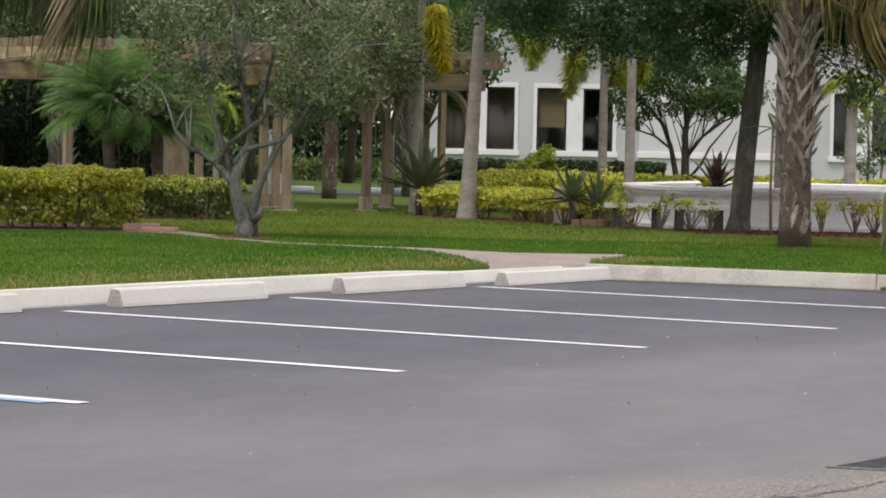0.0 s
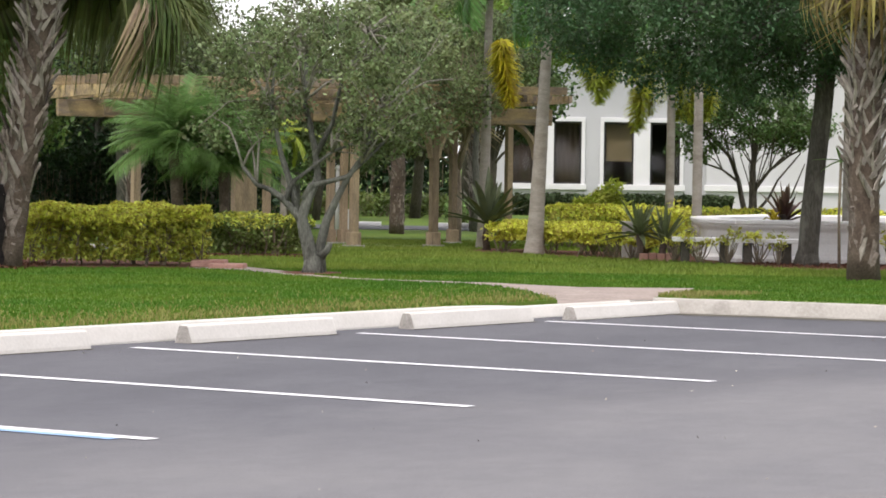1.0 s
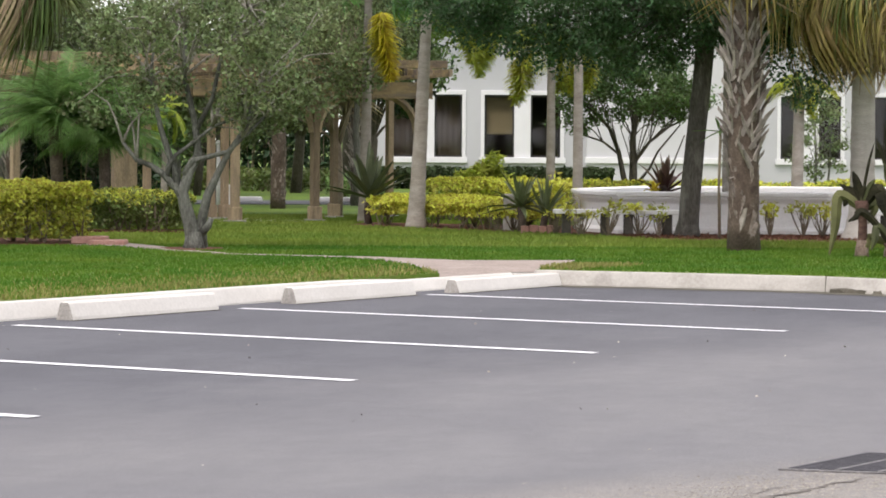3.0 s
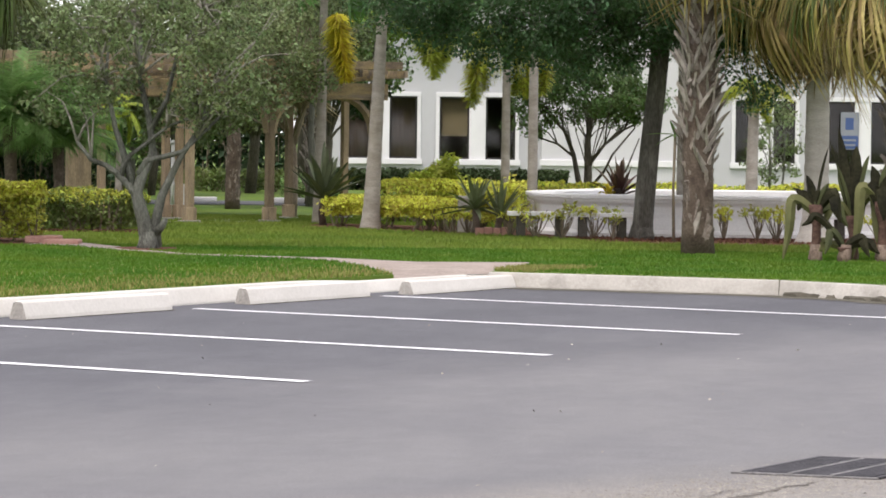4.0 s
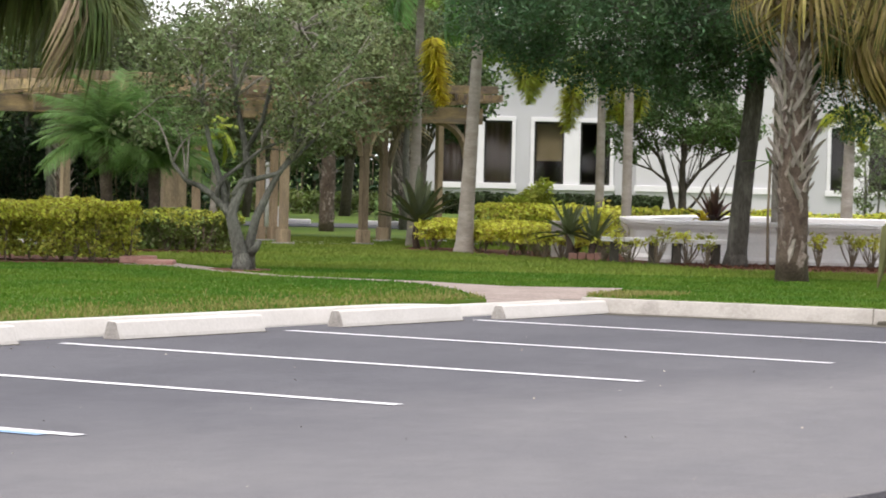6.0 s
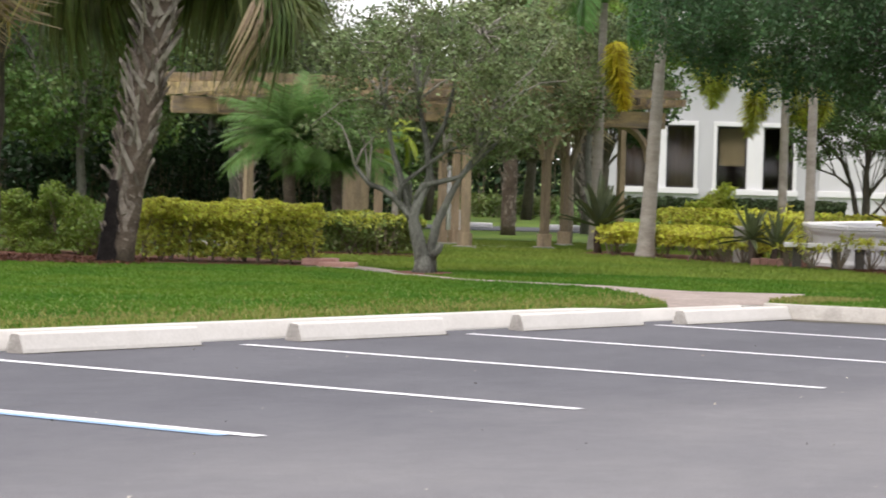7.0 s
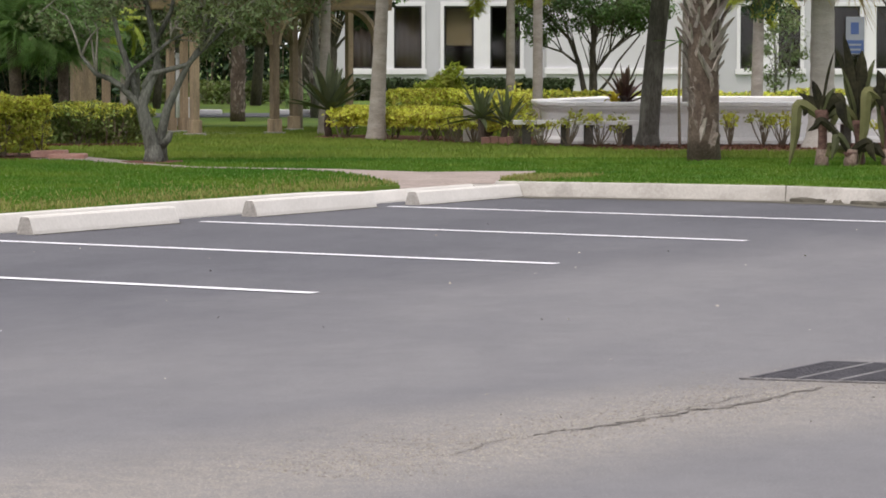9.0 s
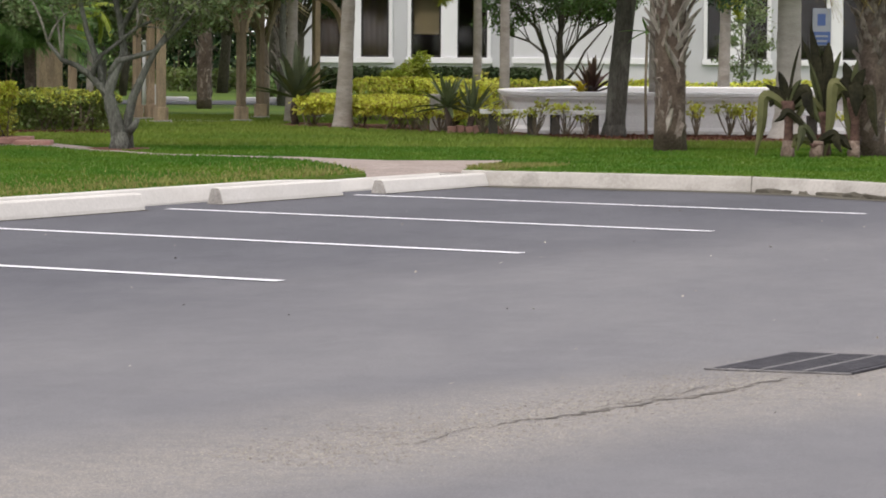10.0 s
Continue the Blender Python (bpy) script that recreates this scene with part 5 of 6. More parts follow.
# ---- pergola ----
def pergola():
    e = thing("pergola", (-2.7, 46.5, G), "long weathered timber pergola with curved braces", "pergola")
    a, b = Vector((-6.15, 43.0, 0)), Vector((0.3, 47.5, 0))
    d = (b - a).normalized()
    ang = math.degrees(math.atan2(d.y, d.x))
    length = (b - a).length
    base = pose(a.x, a.y, 0, 0, 0, ang)
    rnd = random.Random(4)

    def piece(name, bm, mat, label=""):
        return part(name, bm, mat, e, label, base)

    def post(u, w, s=0.14, wide=0.0):
        p = piece("post", box(u - s / 2 - wide, u + s / 2 + wide, w - s / 2, w + s / 2, G + 0.1, 2.08, 0.008), WOOD)
        for piece_name, k, z0, z1, m, words in (("footing", 1.15, G - 0.02, G + 0.05, CONCRETE_OLD_SHADED, "weathered concrete footing"), ("base_trim", 0.75, G + 0.05, G + 0.24, WOOD, "")):
            q = part(piece_name, box(u - s * k - wide, u + s * k + wide, w - s * k, w + s * k, z0, z1, 0.012), m, p, words, base)
            q.matrix_parent_inverse = Matrix.Identity(4)
            q.matrix_basis = Matrix.Identity(4)
        return p

    def along(x, y):
        v = Vector((x, y, 0)) - a
        return v.dot(d), v.dot(Vector((-d.y, d.x, 0)))

    for x, y, wide in ((-5.5, 43.4, 0), (-4.06, 44.4, 0.13), (-2.55, 45.5, 0), (-1.4, 46.3, 0), (0.15, 47.4, 0)):
        u, w = along(x, y)
        post(u, 0.0, 0.11, wide)
    for u in (7.12, 8.17, 5.12, 4.88, 3.76):
        post(u, 1.5, 0.1)
    for w in (-0.09, 0.06, 1.41, 1.56):
        cut = rnd.uniform(3.2, 4.8)
        for u0, u1 in ((0.2 + rnd.uniform(0, 0.1), cut), (cut + 0.012, length + rnd.uniform(-0.1, 0.15))):
            piece("beam", box(u0, u1, w - 0.022, w + 0.022, 2.03 + rnd.uniform(-0.012, 0.012), 2.268, 0.01), WOOD_BEAM)
    n = 19
    for i in range(n):
        u = 0.35 + (length - 0.35) * i / (n - 1)
        o = rnd.uniform(-0.05, 0.05)
        bm = box(u - 0.03, u + 0.03, -0.66 + 2 * o, 2.1 + o, 2.27, 2.47, 0.008)
        for v in bm.verts:
            if v.co.y < -0.45 and v.co.z < 2.4:
                v.co.z += 0.09
        piece("rafter", bm, WOOD_BEAM)
    for w in (-0.45, 0.0, 0.5, 1.0, 1.5, 1.95):
        u0 = 0.2 + rnd.uniform(-0.05, 0.15)
        while u0 < length - 0.3:
            u1 = min(u0 + rnd.uniform(1.3, 2.6), length + rnd.uniform(-0.15, 0.3))
            bm = box(u0, u1, w - 0.03, w + 0.03, 2.47 + rnd.uniform(0, 0.004), 2.6 + rnd.uniform(-0.03, 0.03), 0.01)
            warp = rnd.uniform(0, 0.025)
            for v in bm.verts:
                if v.co.x > u1 - 0.1:
                    v.co.z += warp
            piece("purlin", bm, WOOD_BEAM)
            u0 = u1 + rnd.choice((0.01, 0.02, 0.05, 0.12))
    for x, y, sides in ((-4.06, 44.4, (-1, 1)), (-1.4, 46.3, (-1, 1)), (0.15, 47.4, (-1,))):
        u = along(x, y)[0]
        for sgn in sides:
            pts = [(u + sgn * (0.05 + 0.6 * (1 - math.cos(t * math.pi / 2))), 0.0, 1.5 + 0.56 * math.sin(t * math.pi / 2)) for t in (0, 0.2, 0.4, 0.6, 0.8, 1.0)]
            piece("brace", raw("brace", *tube(pts, [0.06] * 6, 4, 0.03, 1), WOOD), None, "curved knee brace")
    return e


pergola()
slab = [(-5.9, 43.35), (-1.35, 46.5), (-2.25, 47.75), (-6.8, 44.6)]
sheet("pavement", slab, G + 0.02, CONCRETE_OLD_SHADED, "pale concrete floor strip under the pergola", "walkway", thick=0.03)


# ---- basin wall, benches ----
def basin():
    e = thing("fountain_basin", (4.4, 42.5, G), "long white cast-stone basin wall with a moulded rim", "fountain")
    ring = [Vector(p + (0,)) for p in ((2.42, 43.6), (2.45, 42.2), (2.85, 41.2), (5.55, 41.2), (6.6, 41.8), (8.4, 42.2), (8.9, 43.6), (7.5, 46.4), (3.6, 46.4))]
    c = sum(ring, Vector()) / len(ring)
    prof = [(o, z * 0.88) for o, z in ((0.1, 0.0), (0.1, 0.07), (0.04, 0.09), (0.0, 0.12), (-0.02, 0.3), (0.0, 0.47), (0.02, 0.5), (0.07, 0.53), (0.09, 0.56), (0.09, 0.58), (0.13, 0.595), (0.135, 0.64), (0.12, 0.655), (-0.2, 0.655), (-0.22, 0.64), (-0.22, 0.3))]
    n = len(ring)

    def loop(k0, k1):
        vs, fs = [], []
        for off, z in prof[k0:k1]:
            for i, p in enumerate(ring):
                q0, q1 = (p - ring[i - 1]).normalized(), (ring[(i + 1) % n] - p).normalized()
                nn = (Vector((q0.y, -q0.x, 0)) + Vector((q1.y, -q1.x, 0)))
                nn = nn / max(0.4, nn.length_squared / 2)
                vs.append(p + nn * off + Vector((0, 0, G + z)))
        for k in range(k1 - k0 - 1):
            fs += [(k * n + i, k * n + (i + 1) % n, (k + 1) * n + (i + 1) % n, (k + 1) * n + i) for i in range(n)]
        return vs, fs

    part("wall", raw("wall", *loop(0, 7), STONE), None, e)
    part("rim", raw("rim", *loop(6, 16), STONE), None, e, "moulded stone rim")
    inner = [p + (c - p).normalized() * 0.2 for p in ring]
    part("water", raw("water", [(p.x, p.y, G + 0.45) for p in inner], [tuple(range(n))], WATER), None, e, "still dark water")
    return e


basin()


def bench(x0, x1, y, label):
    e = thing("bench", ((x0 + x1) / 2, y, G), label, "bench", "stone benches by the basin")
    part("seat", box(x0, x1, y - 0.2, y + 0.2, G + 0.295, G + 0.35, 0.012), STONE, e)
    for f in (0.2, 0.8):
        x = x0 + (x1 - x0) * f
        bm = box(x - 0.045, x + 0.045, y - 0.13, y + 0.13, G - 0.01, G + 0.3, 0.01)
        for v in bm.verts:
            k = abs((v.co.z - G) / 0.3 - 0.5) * 2
            v.co.x = x + (v.co.x - x) * (0.75 + 0.5 * k)
        part("leg", bm, STONE_DARK, e, "dark weathered leg")
    return e


bench(1.9, 2.75, 40.55, "low white stone bench on dark legs")
bench(2.7, 3.55, 40.35, "low white stone bench in front of the basin")
bench(6.1, 7.0, 40.6, "low white stone bench past the pale palm")
e = thing("stone_pier", (1.36, 42.5, G), "pale cast-stone pier at the end of the low hedge", "pier")
part("block", box(1.3, 1.53, 42.43, 42.67, G - 0.01, G + 0.46, 0.012), CONCRETE_KERB, e)
part("cap", box(1.28, 1.55, 42.41, 42.69, G + 0.46, G + 0.51, 0.015), CONCRETE_KERB, e)
box_planter = thing("edging", (1.75, 41.2, G), "low red brick edging by the hedge", "edging")
for i in range(6):
    part("brick", box(1.5 + i * 0.115, 1.605 + i * 0.115, 41.1, 41.3, G, G + 0.11 + 0.01 * (i % 2), 0.006), STONE_RED, box_planter)
for x, y, w, h in ((-3.5, 36.1, 0.42, 0.06), (-3.75, 36.45, 0.4, 0.09)):
    s = thing("stepping_stone", (x, y, G), "flat reddish stone slab beside the hedge", "stone")
    part("slab", box(x - w / 2, x + w / 2, y - 0.25, y + 0.25, G - 0.01, G + h, 0.02), STONE_RED, s)


# ---- spiky plants ----
def strap(points, widths, vee=0.25, across=(0.05, 0.02, 1)):
    """A thick channelled leaf along points; its breadth lies square to across."""
    vs, fs = [], []
    raw_pts = [Vector(q) for q in points]
    n = len(raw_pts)
    pts, wide = [], []
    for i in range(n - 1):
        a, b, c, e = raw_pts[max(0, i - 1)], raw_pts[i], raw_pts[i + 1], raw_pts[min(n - 1, i + 2)]
        for t in (0, 0.34, 0.67):
            pts.append(0.5 * (2 * b + (c - a) * t + (2 * a - 5 * b + 4 * c - e) * t * t + (3 * b - a - 3 * c + e) * t ** 3))
            wide.append(widths[i] + (widths[i + 1] - widths[i]) * t)
    pts.append(raw_pts[-1])
    wide.append(widths[-1])
    widths = wide
    for i, q in enumerate(pts):
        d = (pts[min(i + 1, len(pts) - 1)] - pts[max(i - 1, 0)]).normalized()
        s = d.cross(Vector(across))
        s = s.normalized() if s.length > 1e-3 else Vector((1, 0, 0))
        u = s.cross(d).normalized()
        w = widths[i]
        vs += [q - s * w + u * w * vee, q - u * w * 0.12, q + s * w + u * w * vee, q - u * w * 0.3]
    for i in range(len(pts) - 1):
        o = i * 4
        fs += [(o + k, o + (k + 1) % 4, o + 4 + (k + 1) % 4, o + 4 + k) for k in range(4)]
    return vs, fs


def rosette(name, x, y, z, n, length, width, mat, label, seed, stalk=0.0, lift=(15, 80), bend=0.25, stalk_mat=None, category="plant", group="", r=0.06):
    rnd = random.Random(seed)
    e = thing(name, (x, y, G), label, category, group)
    top = Vector((x, y, z))
    if stalk:
        part("stalk", raw("stalk", *tube([(x, y, G - 0.02), (x + rnd.uniform(-0.03, 0.03), y, (G + z) / 2), top], [r, r * 0.8, r * 0.85], 9, 0.12, seed), stalk_mat or BOOT_CORE, True), None, e)
    for i in range(n):
        az = radians(137.5 * i + rnd.uniform(-15, 15))
        el = radians(lift[0] + (lift[1] - lift[0]) * i / max(1, n - 1) + rnd.uniform(-8, 8))
        L = length * rnd.uniform(0.75, 1.1)
        b = bend * rnd.uniform(0.4, 1.5)
        h = Vector((math.cos(az), math.sin(az), 0))
        pts = []
        for t in (0, 0.2, 0.4, 0.6, 0.8, 1.0):
            pts.append(top + h * L * t * math.cos(el) + Vector((0, 0, L * (t * math.sin(el) - b * t ** 3))))
        part("leaf", raw("leaf", *strap(pts, [width * k for k in (0.7, 1.0, 1.0, 0.85, 0.55, 0.06)]), mat), None, e)
    return e


rosette("agave", -0.58, 45.0, G + 0.4, 24, 0.82, 0.06, AGAVE, "dark spiky agave rising behind the hedge", 201, 0.3, (8, 84), 0.08)
rosette("yucca", 1.5, 41.35, G + 0.36, 24, 0.58, 0.038, AGAVE_LIGHT, "spiky grey-green yucca on a short stem", 202, 0.3, (-10, 85), 0.15)
rosette("yucca", 1.83, 41.3, G + 0.26, 20, 0.58, 0.036, AGAVE_LIGHT, "smaller spiky yucca beside the brick edging", 203, 0.2, (10, 85), 0.1)
rosette("bromeliad", 3.66, 44.2, G + 0.5, 20, 0.62, 0.045, BROMELIAD, "dark red spiky bromeliad in the basin bed", 204, 0.4, (20, 85), 0.1)
rosette("bromeliad", 3.5, 44.1, G + 0.52, 8, 0.25, 0.03, FROND_YELLOW, "small orange-yellow bromeliad in the basin bed", 209, 0.4, (20, 70), 0.3)
rosette("young_palm", 3.93, 39.0, G + 1.38, 9, 0.34, 0.022, FROND_SOFT, "thin young palm with a few pale green leaves", 221, 1.0, (-25, 40), 0.15, STEM, r=0.022)
bush("fern_bush", 1.2, 50.0, [((0, 0, 0.4), (0.5, 0.35, 0.66)), ((0.3, 0, 0.2), (0.48, 0.3, 0.5)), ((-0.25, 0, 0.2), (0.42, 0.3, 0.45))], FROND_LIME, 3600, 0.19, "bright green bush of long arching leaves", 205, 0.2)


def strap_plant(x, y, h, blades, seed, label):
    """A ringed stem with a dark leaf cluster on top. blades: side reach, rise, hang, half-width and material of each leaf;
    a leaf with a hang folds at its highest point and drops."""
    rnd = random.Random(seed)
    e = thing("strap_leaf_plant", (x, y, G), label, "plant", "strap-leaved plants on the verge")
    part("stem", raw("stem", *tube([(x, y, G - 0.02), (x + 0.01, y, G + 0.12), (x + 0.015, y, G + h * 0.6), (x, y, G + h * 0.85), (x, y, G + h)], [0.07, 0.055, 0.05, 0.066, 0.075], 10, 0.16, seed), STALK_RED, True), None, e)
    part("stem_foot", raw("stem_foot", *tube([(x, y, G - 0.02), (x, y, G + 0.06), (x + 0.01, y, G + 0.19)], [0.078, 0.072, 0.06], 10, 0.3, seed + 1), STALK_PALE, True), None, e, "pale peeling foot of the stem")
    for side, rise, hang, wide, m in blades:
        root = Vector((x, y, G + h * rnd.uniform(0.8, 1.0)))
        back = rnd.uniform(-0.12, 0.12)
        if hang:
            top = root + Vector((side, back, rise))
            low = max(G + 0.02, top.z - hang)
            drop = top.z - low
            pts = [root, root.lerp(top, 0.5) + Vector((0, 0, rise * 0.12)), top, top + Vector((side * 0.22, -0.02, -drop * 0.08)), top + Vector((side * 0.32, -0.05, -drop * 0.5)), Vector((top.x + side * 0.62, top.y - 0.05, low))]
            ks = (0.55, 0.9, 1.0, 1.0, 0.85, 0.12)
        else:
            pts = [root + Vector((side * (0.55 * t + 0.45 * t * t), back * t, rise * (t - 0.06 * t ** 3))) for t in (0, 0.15, 0.35, 0.6, 0.82, 1.0)]
            ks = (0.6, 0.95, 1.05, 1.0, 0.7, 0.06)
        part("leaf", raw("leaf", *strap(pts, [wide * k for k in ks], 0.4, (rnd.uniform(-0.5, 0.5), 1, rnd.uniform(-0.1, 0.3))), m), None, e)
    return e


D, O, S = STRAP_DARK, STRAP_OLIVE, STRAP
strap_plant(4.93, 33.57, 0.62, [(-0.1, 0.42, 0, 0.05, D), (0.12, 0.36, 0, 0.045, S), (-0.22, 0.16, 0.95, 0.06, O), (0.16, 0.22, 0.3, 0.075, D), (-0.12, 0.2, 0.16, 0.06, D), (0.05, 0.26, 0, 0.035, D), (-0.06, 0.3, 0, 0.03, D),
                                (0.13, 0.72, 0, 0.016, D), (0.22, 0.1, 0.22, 0.05, S), (0.02, 0.2, 0, 0.06, D), (-0.24, 0.25, 0, 0.04, D)], 210, "strap-leaved plant with one long folded olive leaf")
strap_plant(5.36, 33.75, 0.5, [(-0.26, 0.92, 0, 0.035, D), (0.18, 0.75, 0, 0.04, S), (-0.06, 0.7, 0, 0.05, D), (0.28, 0.5, 0, 0.04, D), (-0.16, 1.06, 0, 0.055, D), (0.04, 0.85, 0, 0.08, D), (0.12, 0.62, 0, 0.085, D), (-0.16, 0.5, 0, 0.06, S), (0.2, 0.34, 0.72, 0.06, O), (-0.22, 0.22, 0.3, 0.05, O),
                               (-0.3, 0.42, 0, 0.035, S), (0.0, 0.55, 0, 0.1, D), (0.07, 0.4, 0.35, 0.07, D), (-0.2, 0.7, 0, 0.02, S)], 211, "tall strap-leaved plant with a thick dark leaf cluster")
strap_plant(5.66, 33.6, 0.66, [(-0.1, 0.5, 0, 0.07, D), (0.1, 0.4, 0, 0.08, D), (-0.2, 0.16, 0.8, 0.06, O), (0.15, 0.2, 0.5, 0.07, D), (0.03, 0.55, 0, 0.05, S), (-0.16, 0.3, 0, 0.06, D), (0.0, 0.2, 0.35, 0.08, D)], 212, "strap-leaved plant with drooping leaves beside the rough palm")
strap_plant(5.24, 33.5, 0.16, [(-0.3, 0.36, 0.1, 0.045, D), (0.16, 0.12, 0.2, 0.05, D), (-0.14, 0.2, 0.25, 0.045, S), (0.24, 0.06, 0.12, 0.05, D), (-0.2, 0.08, 0.16, 0.045, O)], 213, "low fallen strap-leaved offshoot with dark leaves")


def sprig(x, y, h, n, seed):
    """A low open shrub: thin forked twigs with yellow leaf tufts."""
    rng = np.random.default_rng(seed)
    rnd = random.Random(seed)
    e = thing("croton_shrub", (x, y, G), "sparse low shrub with yellow-green leaf tufts", "shrub", "sparse shrubs before the basin")
    tw, cs = [], []
    for i in range(n + 6):
        az = rnd.uniform(0, 2 * math.pi)
        q = Vector((x + math.cos(az) * h * rnd.uniform(0.1, 0.5), y + math.sin(az) * h * 0.4, G + h * rnd.uniform(0.6, 1.0)))
        m = Vector((x, y, G)).lerp(q, 0.5) + Vector((rnd.uniform(-0.03, 0.03), 0, 0))
        tw.append(tube([(x, y, G - 0.01), m, q], [0.009, 0.007, 0.004], 5, 0.1, i))
        if i < n:
            cs.append(tuple(q))
    part("twig_growth", raw("twig_growth", *join(tw), STEM), None, e)["kind"] = "stuff"
    pts = clump_points(rng, cs, [0.09] * n, [17] * n)
    leaves("foliage", pts, 0.065, LEAF_YELLOW if seed % 2 else LEAF_HEDGE_Y, rng, 0.5, 0.6, parent=e)
    return e


for x, y, h, n, s in ((2.25, 40.3, 0.42, 8, 301), (2.6, 40.2, 0.46, 7, 302), (3.0, 40.25, 0.4, 9, 303), (3.25, 40.1, 0.4, 6, 304), (1.95, 40.9, 0.35, 7, 305), (1.2, 41.75, 0.4, 9, 315), (1.42, 41.9, 0.36, 8, 317), (4.72, 40.3, 0.44, 8, 307), (5.15, 40.3, 0.46, 9, 308), (5.4, 40.2, 0.42, 9, 309), (7.05, 40.0, 0.4, 8, 311), (6.7, 40.1, 0.36, 7, 313)):
    sprig(x, y, h, n, s)

# ---- far road behind the pergola ----
sheet("far_road", [(-40, 57.6), (-0.4, 58.6), (-0.4, 62.2), (-40, 61.4)], G + 0.012, ASPHALT, "grey asphalt drive beyond the lawn", "road", thick=0.02)
for i in range(3):
    x = -5.0 + i * 1.75
    e = thing("parking_stop", (x, 60.3, G), "far white concrete parking stop", "wheel stop", "far parking stops")
    part("block", box(x - 0.4, x + 0.4, 60.2, 60.36, G + 0.01, G + 0.115, 0.03), TRIM, e)

e = thing("marker_post", (-3.08, 50.0, G), "thin white marker post beside the pergola", "post")
part("pole", raw("pole", *tube([(-3.08, 50, G - 0.02), (-3.08, 50, G + 0.6), (-3.08, 50, G + 1.15)], [0.035, 0.033, 0.03], 10), TRIM, True), None, e)
part("cap", raw("cap", *tube([(-3.08, 50, G + 1.15), (-3.08, 50, G + 1.18), (-3.08, 50, G + 1.22)], [0.045, 0.05, 0.02], 10), TRIM, True), None, e)
e = thing("utility_box", (-3.02, 53.0, G), "small white utility box on the far lawn", "utility box")
part("case", box(-3.1, -2.94, 52.9, 53.1, G, G + 0.42, 0.02), TRIM, e)
part("lid", box(-3.11, -2.93, 52.89, 53.11, G + 0.421, G + 0.46, 0.012), STONE, e)

# ---- sign at the office window ----
e = thing("sign", (12.95, BY - 0.2, 1.75), "white and blue printed notice at the office window", "sign")
part("board", box(12.81, 13.31, BY - 0.075, BY - 0.055, 1.32, 2.32, 0.004), SIGN_GREY, e)
part("blue_band", box(12.83, 13.29, BY - 0.081, BY - 0.077, 1.34, 1.69), SIGN_BLUE, e, "blue printed band")
part("emblem", box(12.94, 13.16, BY - 0.081, BY - 0.077, 1.85, 2.17, 0.002), SIGN_BLUE, e, "blue printed shape")
for z, w in ((1.57, 0.34), (1.44, 0.3)):
    part("text_bar", box(13.06 - w / 2, 13.06 + w / 2, BY - 0.087, BY - 0.083, z - 0.025, z + 0.025), SIGN_GREY, e, "white bar of writing")


# ---- drain and crack ----
def drain():
    """Three panels of close bars in a frame that is a little out of square."""
    at = pose(1.66, 13.2, 0, 0, 0, 57.0)
    e = thing("drain_grate", at, "dark iron storm drain grate sunk in the asphalt", "drain")
    span, step = 0.78, 0.178

    def bit(name, a0, a1, b0, b1, z0, z1, mat, label="", bevel=0.0):
        bm = box(a0, a1, b0, b1, z0, z1, bevel)
        for v in bm.verts:
            v.co.x -= 0.26 * v.co.y
        part(name, bm, mat, e, label, at)

    # flat dark plate; the shade below the bars is put into its colour
    bit("shade_plate", 0.0, span, -3 * step, 0.0, 0.0035, 0.006, PIT_SHADE, "flat dark plate for the shade under the bars")
    bit("rim", -0.02, 0.0, -3 * step - 0.02, 0.06, 0.001, 0.009, IRON_PALE, "worn edge of the frame", 0.003)
    bit("rim", span, span + 0.025, -3 * step - 0.03, 0.03, 0.001, 0.012, IRON, "", 0.003)
    bit("rim", 0.0, span, 0.0, 0.025, 0.001, 0.012, IRON, "", 0.003)
    bit("rim", 0.0, span, -3 * step - 0.025, -3 * step, 0.001, 0.012, IRON, "", 0.003)
    for k in (1, 2):
        bit("divider", 0.0, span, -step * k - 0.008, -step * k + 0.008, 0.006, 0.0125, IRON_PALE)
    for k in range(3):
        for i in range(7):
            c = -step * k - 0.02 - 0.0225 * i
            bit("bar", 0.0, span, c - 0.007, c + 0.007, 0.006, 0.0115, IRON)
    return e


drain()


def crack(pts, width, seed):
    rnd = random.Random(seed)
    line = dense([Vector((x, y, 0)) for x, y in pts], 0.035)
    vs, fs = [], []
    w0 = 0.0
    for i, p in enumerate(line):
        d = (line[min(i + 1, len(line) - 1)] - line[max(i - 1, 0)]).normalized()
        s = Vector((-d.y, d.x, 0))
        w0 = 0.75 * w0 + rnd.uniform(-0.02, 0.02)
        w = width * rnd.uniform(0.2, 1.0) ** 1.3 * min(1, i / 6, (len(line) - 1 - i) / 6 + 0.05)
        vs += [p + s * (w0 + w) + Vector((0, 0, 0.003)), p + s * (w0 - w) + Vector((0, 0, 0.003))]
    fs = [(2 * i, 2 * i + 1, 2 * i + 3, 2 * i + 2) for i in range(len(line) - 1)]
    return tagged(part("crack", raw("crack", vs, fs, CRACK)), "ragged dark crack in the asphalt", "crack", kind="structure")


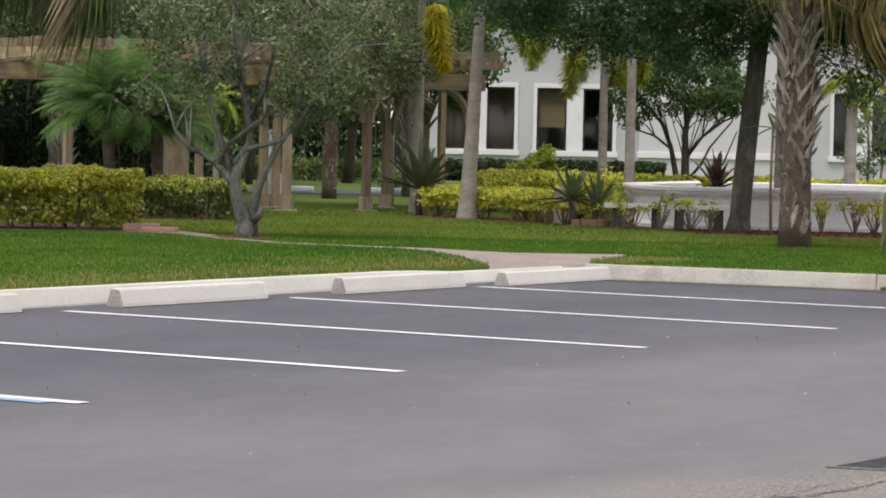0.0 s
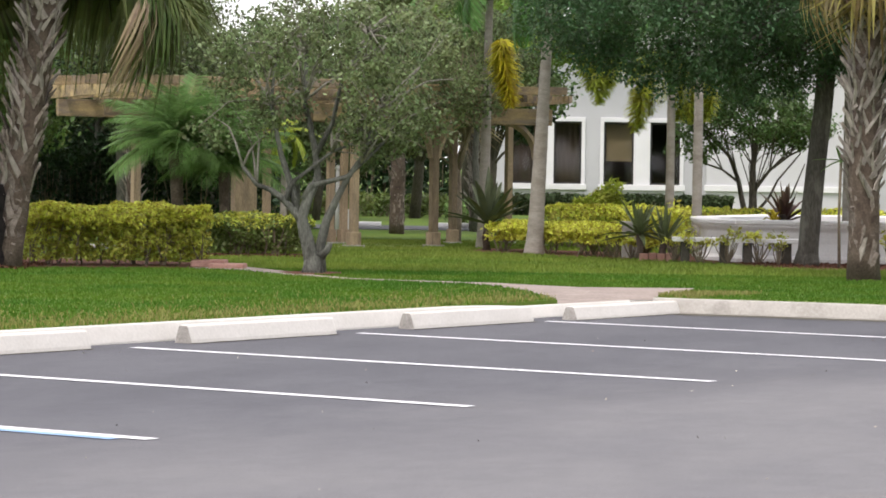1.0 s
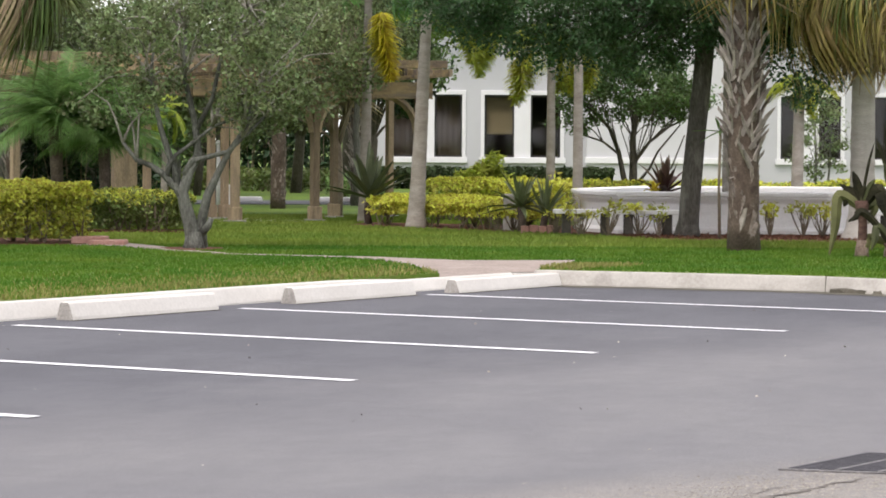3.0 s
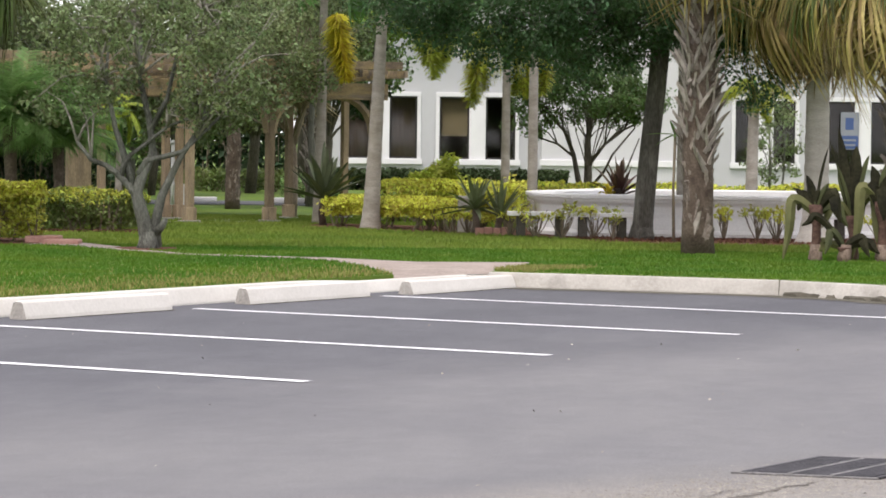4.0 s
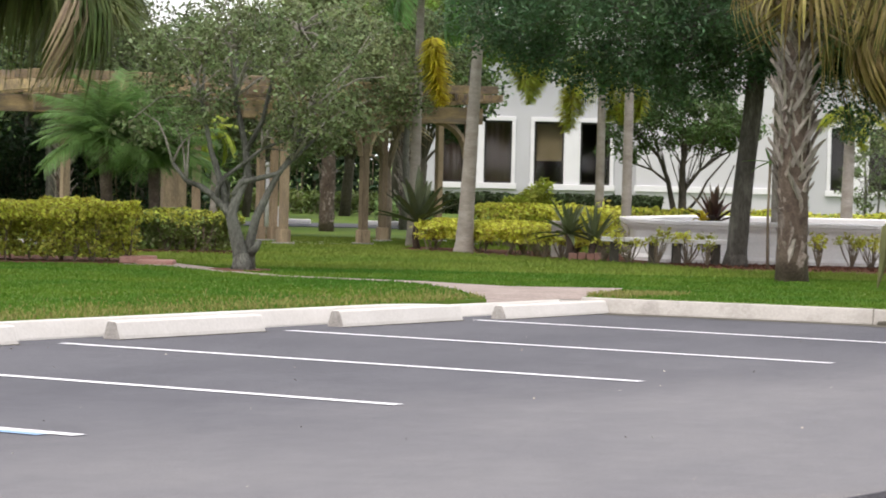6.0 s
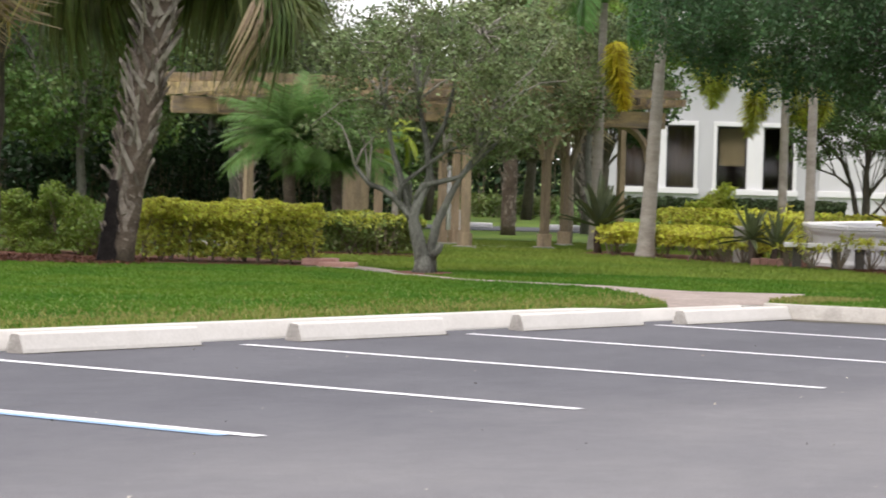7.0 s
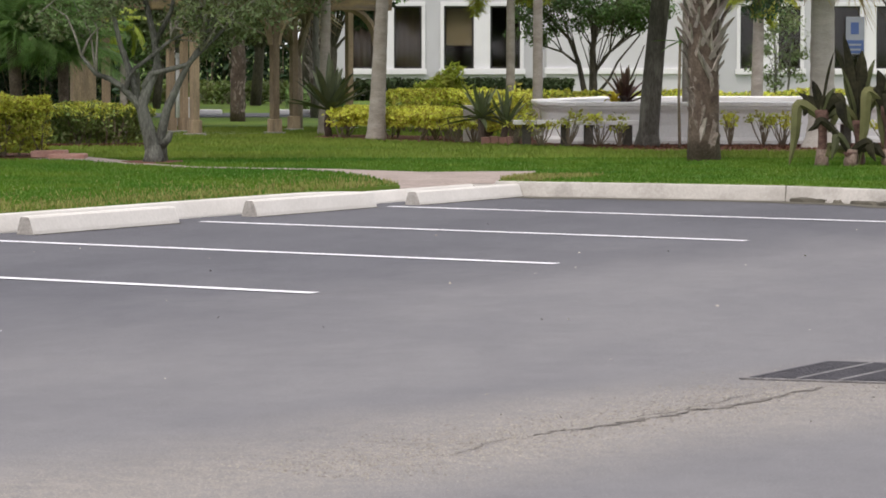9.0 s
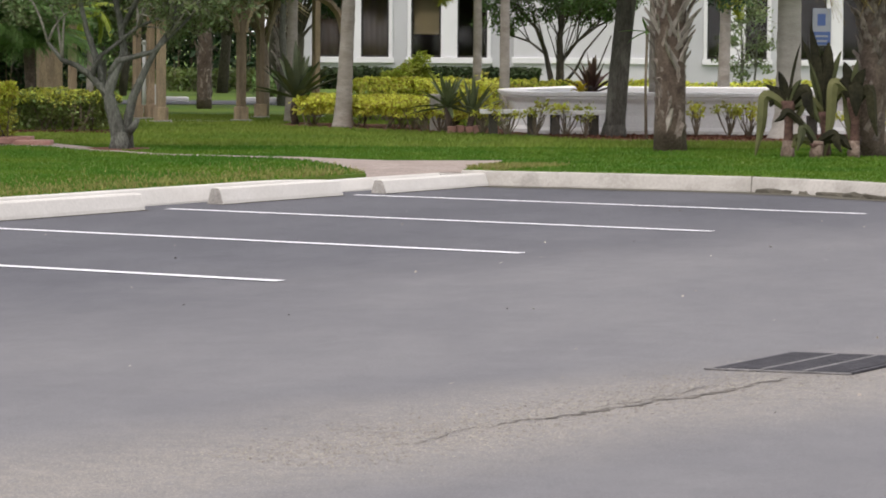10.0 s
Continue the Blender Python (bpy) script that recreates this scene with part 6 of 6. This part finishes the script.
def pebbles(name, xy, size, mat, rng):
    """Small low stones lying on the asphalt, each a four-sided cap."""
    n = len(xy)
    r = size * rng.uniform(0.4, 1.3, n)
    turn = rng.uniform(0, math.pi, n)
    v = np.zeros((n, 5, 3))
    for k in range(4):
        a = turn + k * math.pi / 2
        v[:, k, 0] = xy[:, 0] + np.cos(a) * r * rng.uniform(0.7, 1.2, n)
        v[:, k, 1] = xy[:, 1] + np.sin(a) * r * rng.uniform(0.7, 1.2, n)
        v[:, k, 2] = 0.0005
    v[:, 4, :2] = xy
    v[:, 4, 2] = r * 0.6
    fs = [(5 * i + k, 5 * i + (k + 1) % 4, 5 * i + 4) for i in range(n) for k in range(4)]
    return part(name, raw(name, v.reshape(-1, 3), fs, mat))


crack(CRACK_LINE, 0.021, 5)
crack([(0.95, 11.75), (1.1, 11.95), (1.32, 12.22), (1.5, 12.5), (1.66, 12.7)], 0.007, 12)
crack([(0.1, 10.55), (0.29, 10.81), (0.4, 11.04), (0.51, 11.18), (0.6, 11.24)], 0.004, 8)
rng = np.random.default_rng(55)
along_crack = rng.uniform(-0.6, 1.3, 6000)
off = rng.normal(0.0, 0.2, 6000) + 0.06
gx = 0.6 + 1.35 * along_crack - 0.78 * off
gy = 11.24 + 1.69 * along_crack + 0.62 * off
ob = pebbles("grit", np.stack([gx, gy], 1), 0.0056, GRIT, rng)
tagged(ob, "loose pale grit gathered along the crack", "grit", kind="stuff")
seam = [lot(a, o) for a, o in ((-0.4, 5.0), (0.3, 5.06), (1.6, 5.1), (3.0, 5.16), (4.4, 5.1))]
crack([(p.x, p.y) for p in seam], 0.004, 9)
rng = np.random.default_rng(91)
n = 120
pts = np.stack([rng.uniform(-5, 5, n), rng.uniform(11, 26, n), np.full(n, 0.002)], 1)
ob = leaves("litter", pts, 0.02, LITTER, rng, 0.6, 3.0, 0.7)
tagged(ob, "tiny pale leaf litter and grit on the asphalt", "litter", kind="stuff")

# ---- grass blades ----
def inside(px, py, poly):
    r = np.zeros(len(px), bool)
    n = len(poly)
    for i in range(n):
        x0, y0 = poly[i]
        x1, y1 = poly[(i + 1) % n]
        c = (y0 > py) != (y1 > py)
        with np.errstate(divide="ignore", invalid="ignore"):
            xx = x0 + (py - y0) * (x1 - x0) / (y1 - y0)
        r ^= c & (px < xx)
    return r


def lawn_blades(name, n, x0, x1, y0, y1, size, mat, seed, edge_only=False, label=""):
    rng = np.random.default_rng(seed)
    px, py = rng.uniform(x0, x1, n), rng.uniform(y0, y1, n)
    poly = [(p.x, p.y) for p in lawn_edge] + [(60, -14), (140, -14), (140, 160), (-120, 160), (-120, -20)]
    keep = inside(px, py, poly) & ~inside(px, py, PATH)
    for _, bed in BEDS:
        keep &= ~inside(px, py, bed)
    if edge_only:
        out = (px - FIRST.x) * OUT.x + (py - FIRST.y) * OUT.y
        keep &= (out < 0.2) & (rng.uniform(0, 1, n) < 0.55 * np.exp((out + 0.5) / 0.45))
    px, py = px[keep], py[keep]
    k = len(px)
    h = size * rng.uniform(0.5, 1.3, k)
    az = rng.uniform(0, 2 * math.pi, k)
    lean = rng.uniform(0.1, 0.9, k)
    w = 0.0055 * rng.uniform(0.6, 1.5, k) * np.maximum(1, py / 32)
    c, s = np.cos(az), np.sin(az)
    v = np.empty((k, 4, 3))
    face = rng.uniform(-0.6, 0.6, k)
    wx, wy = np.cos(face) * w, np.sin(face) * w
    for i, (f, g) in enumerate(((-1, 0), (1, 0), (0.35, 1), (-0.35, 1))):
        v[:, i, 0] = px + f * wx + g * c * h * lean
        v[:, i, 1] = py + f * wy + g * s * h * lean
        v[:, i, 2] = G - 0.004 + g * h
    ob = quads(name, v.reshape(-1, 3), mat)
    return tagged(ob, label, "grass", kind="stuff")


lawn_blades("grass", 210000, -8.5, 6.8, 20.5, 36, 0.028, GRASS, 401, label="short mown green grass blades")
lawn_blades("grass", 95000, -5.5, 6.5, 36, 50, 0.045, GRASS_OLIVE, 402, label="short mown green grass blades behind the path")
lawn_blades("dry_grass", 260000, -8.5, 2.5, 18, 31, 0.042, GRASS_DRY, 403, True, label="dry straw-coloured grass along the kerb")
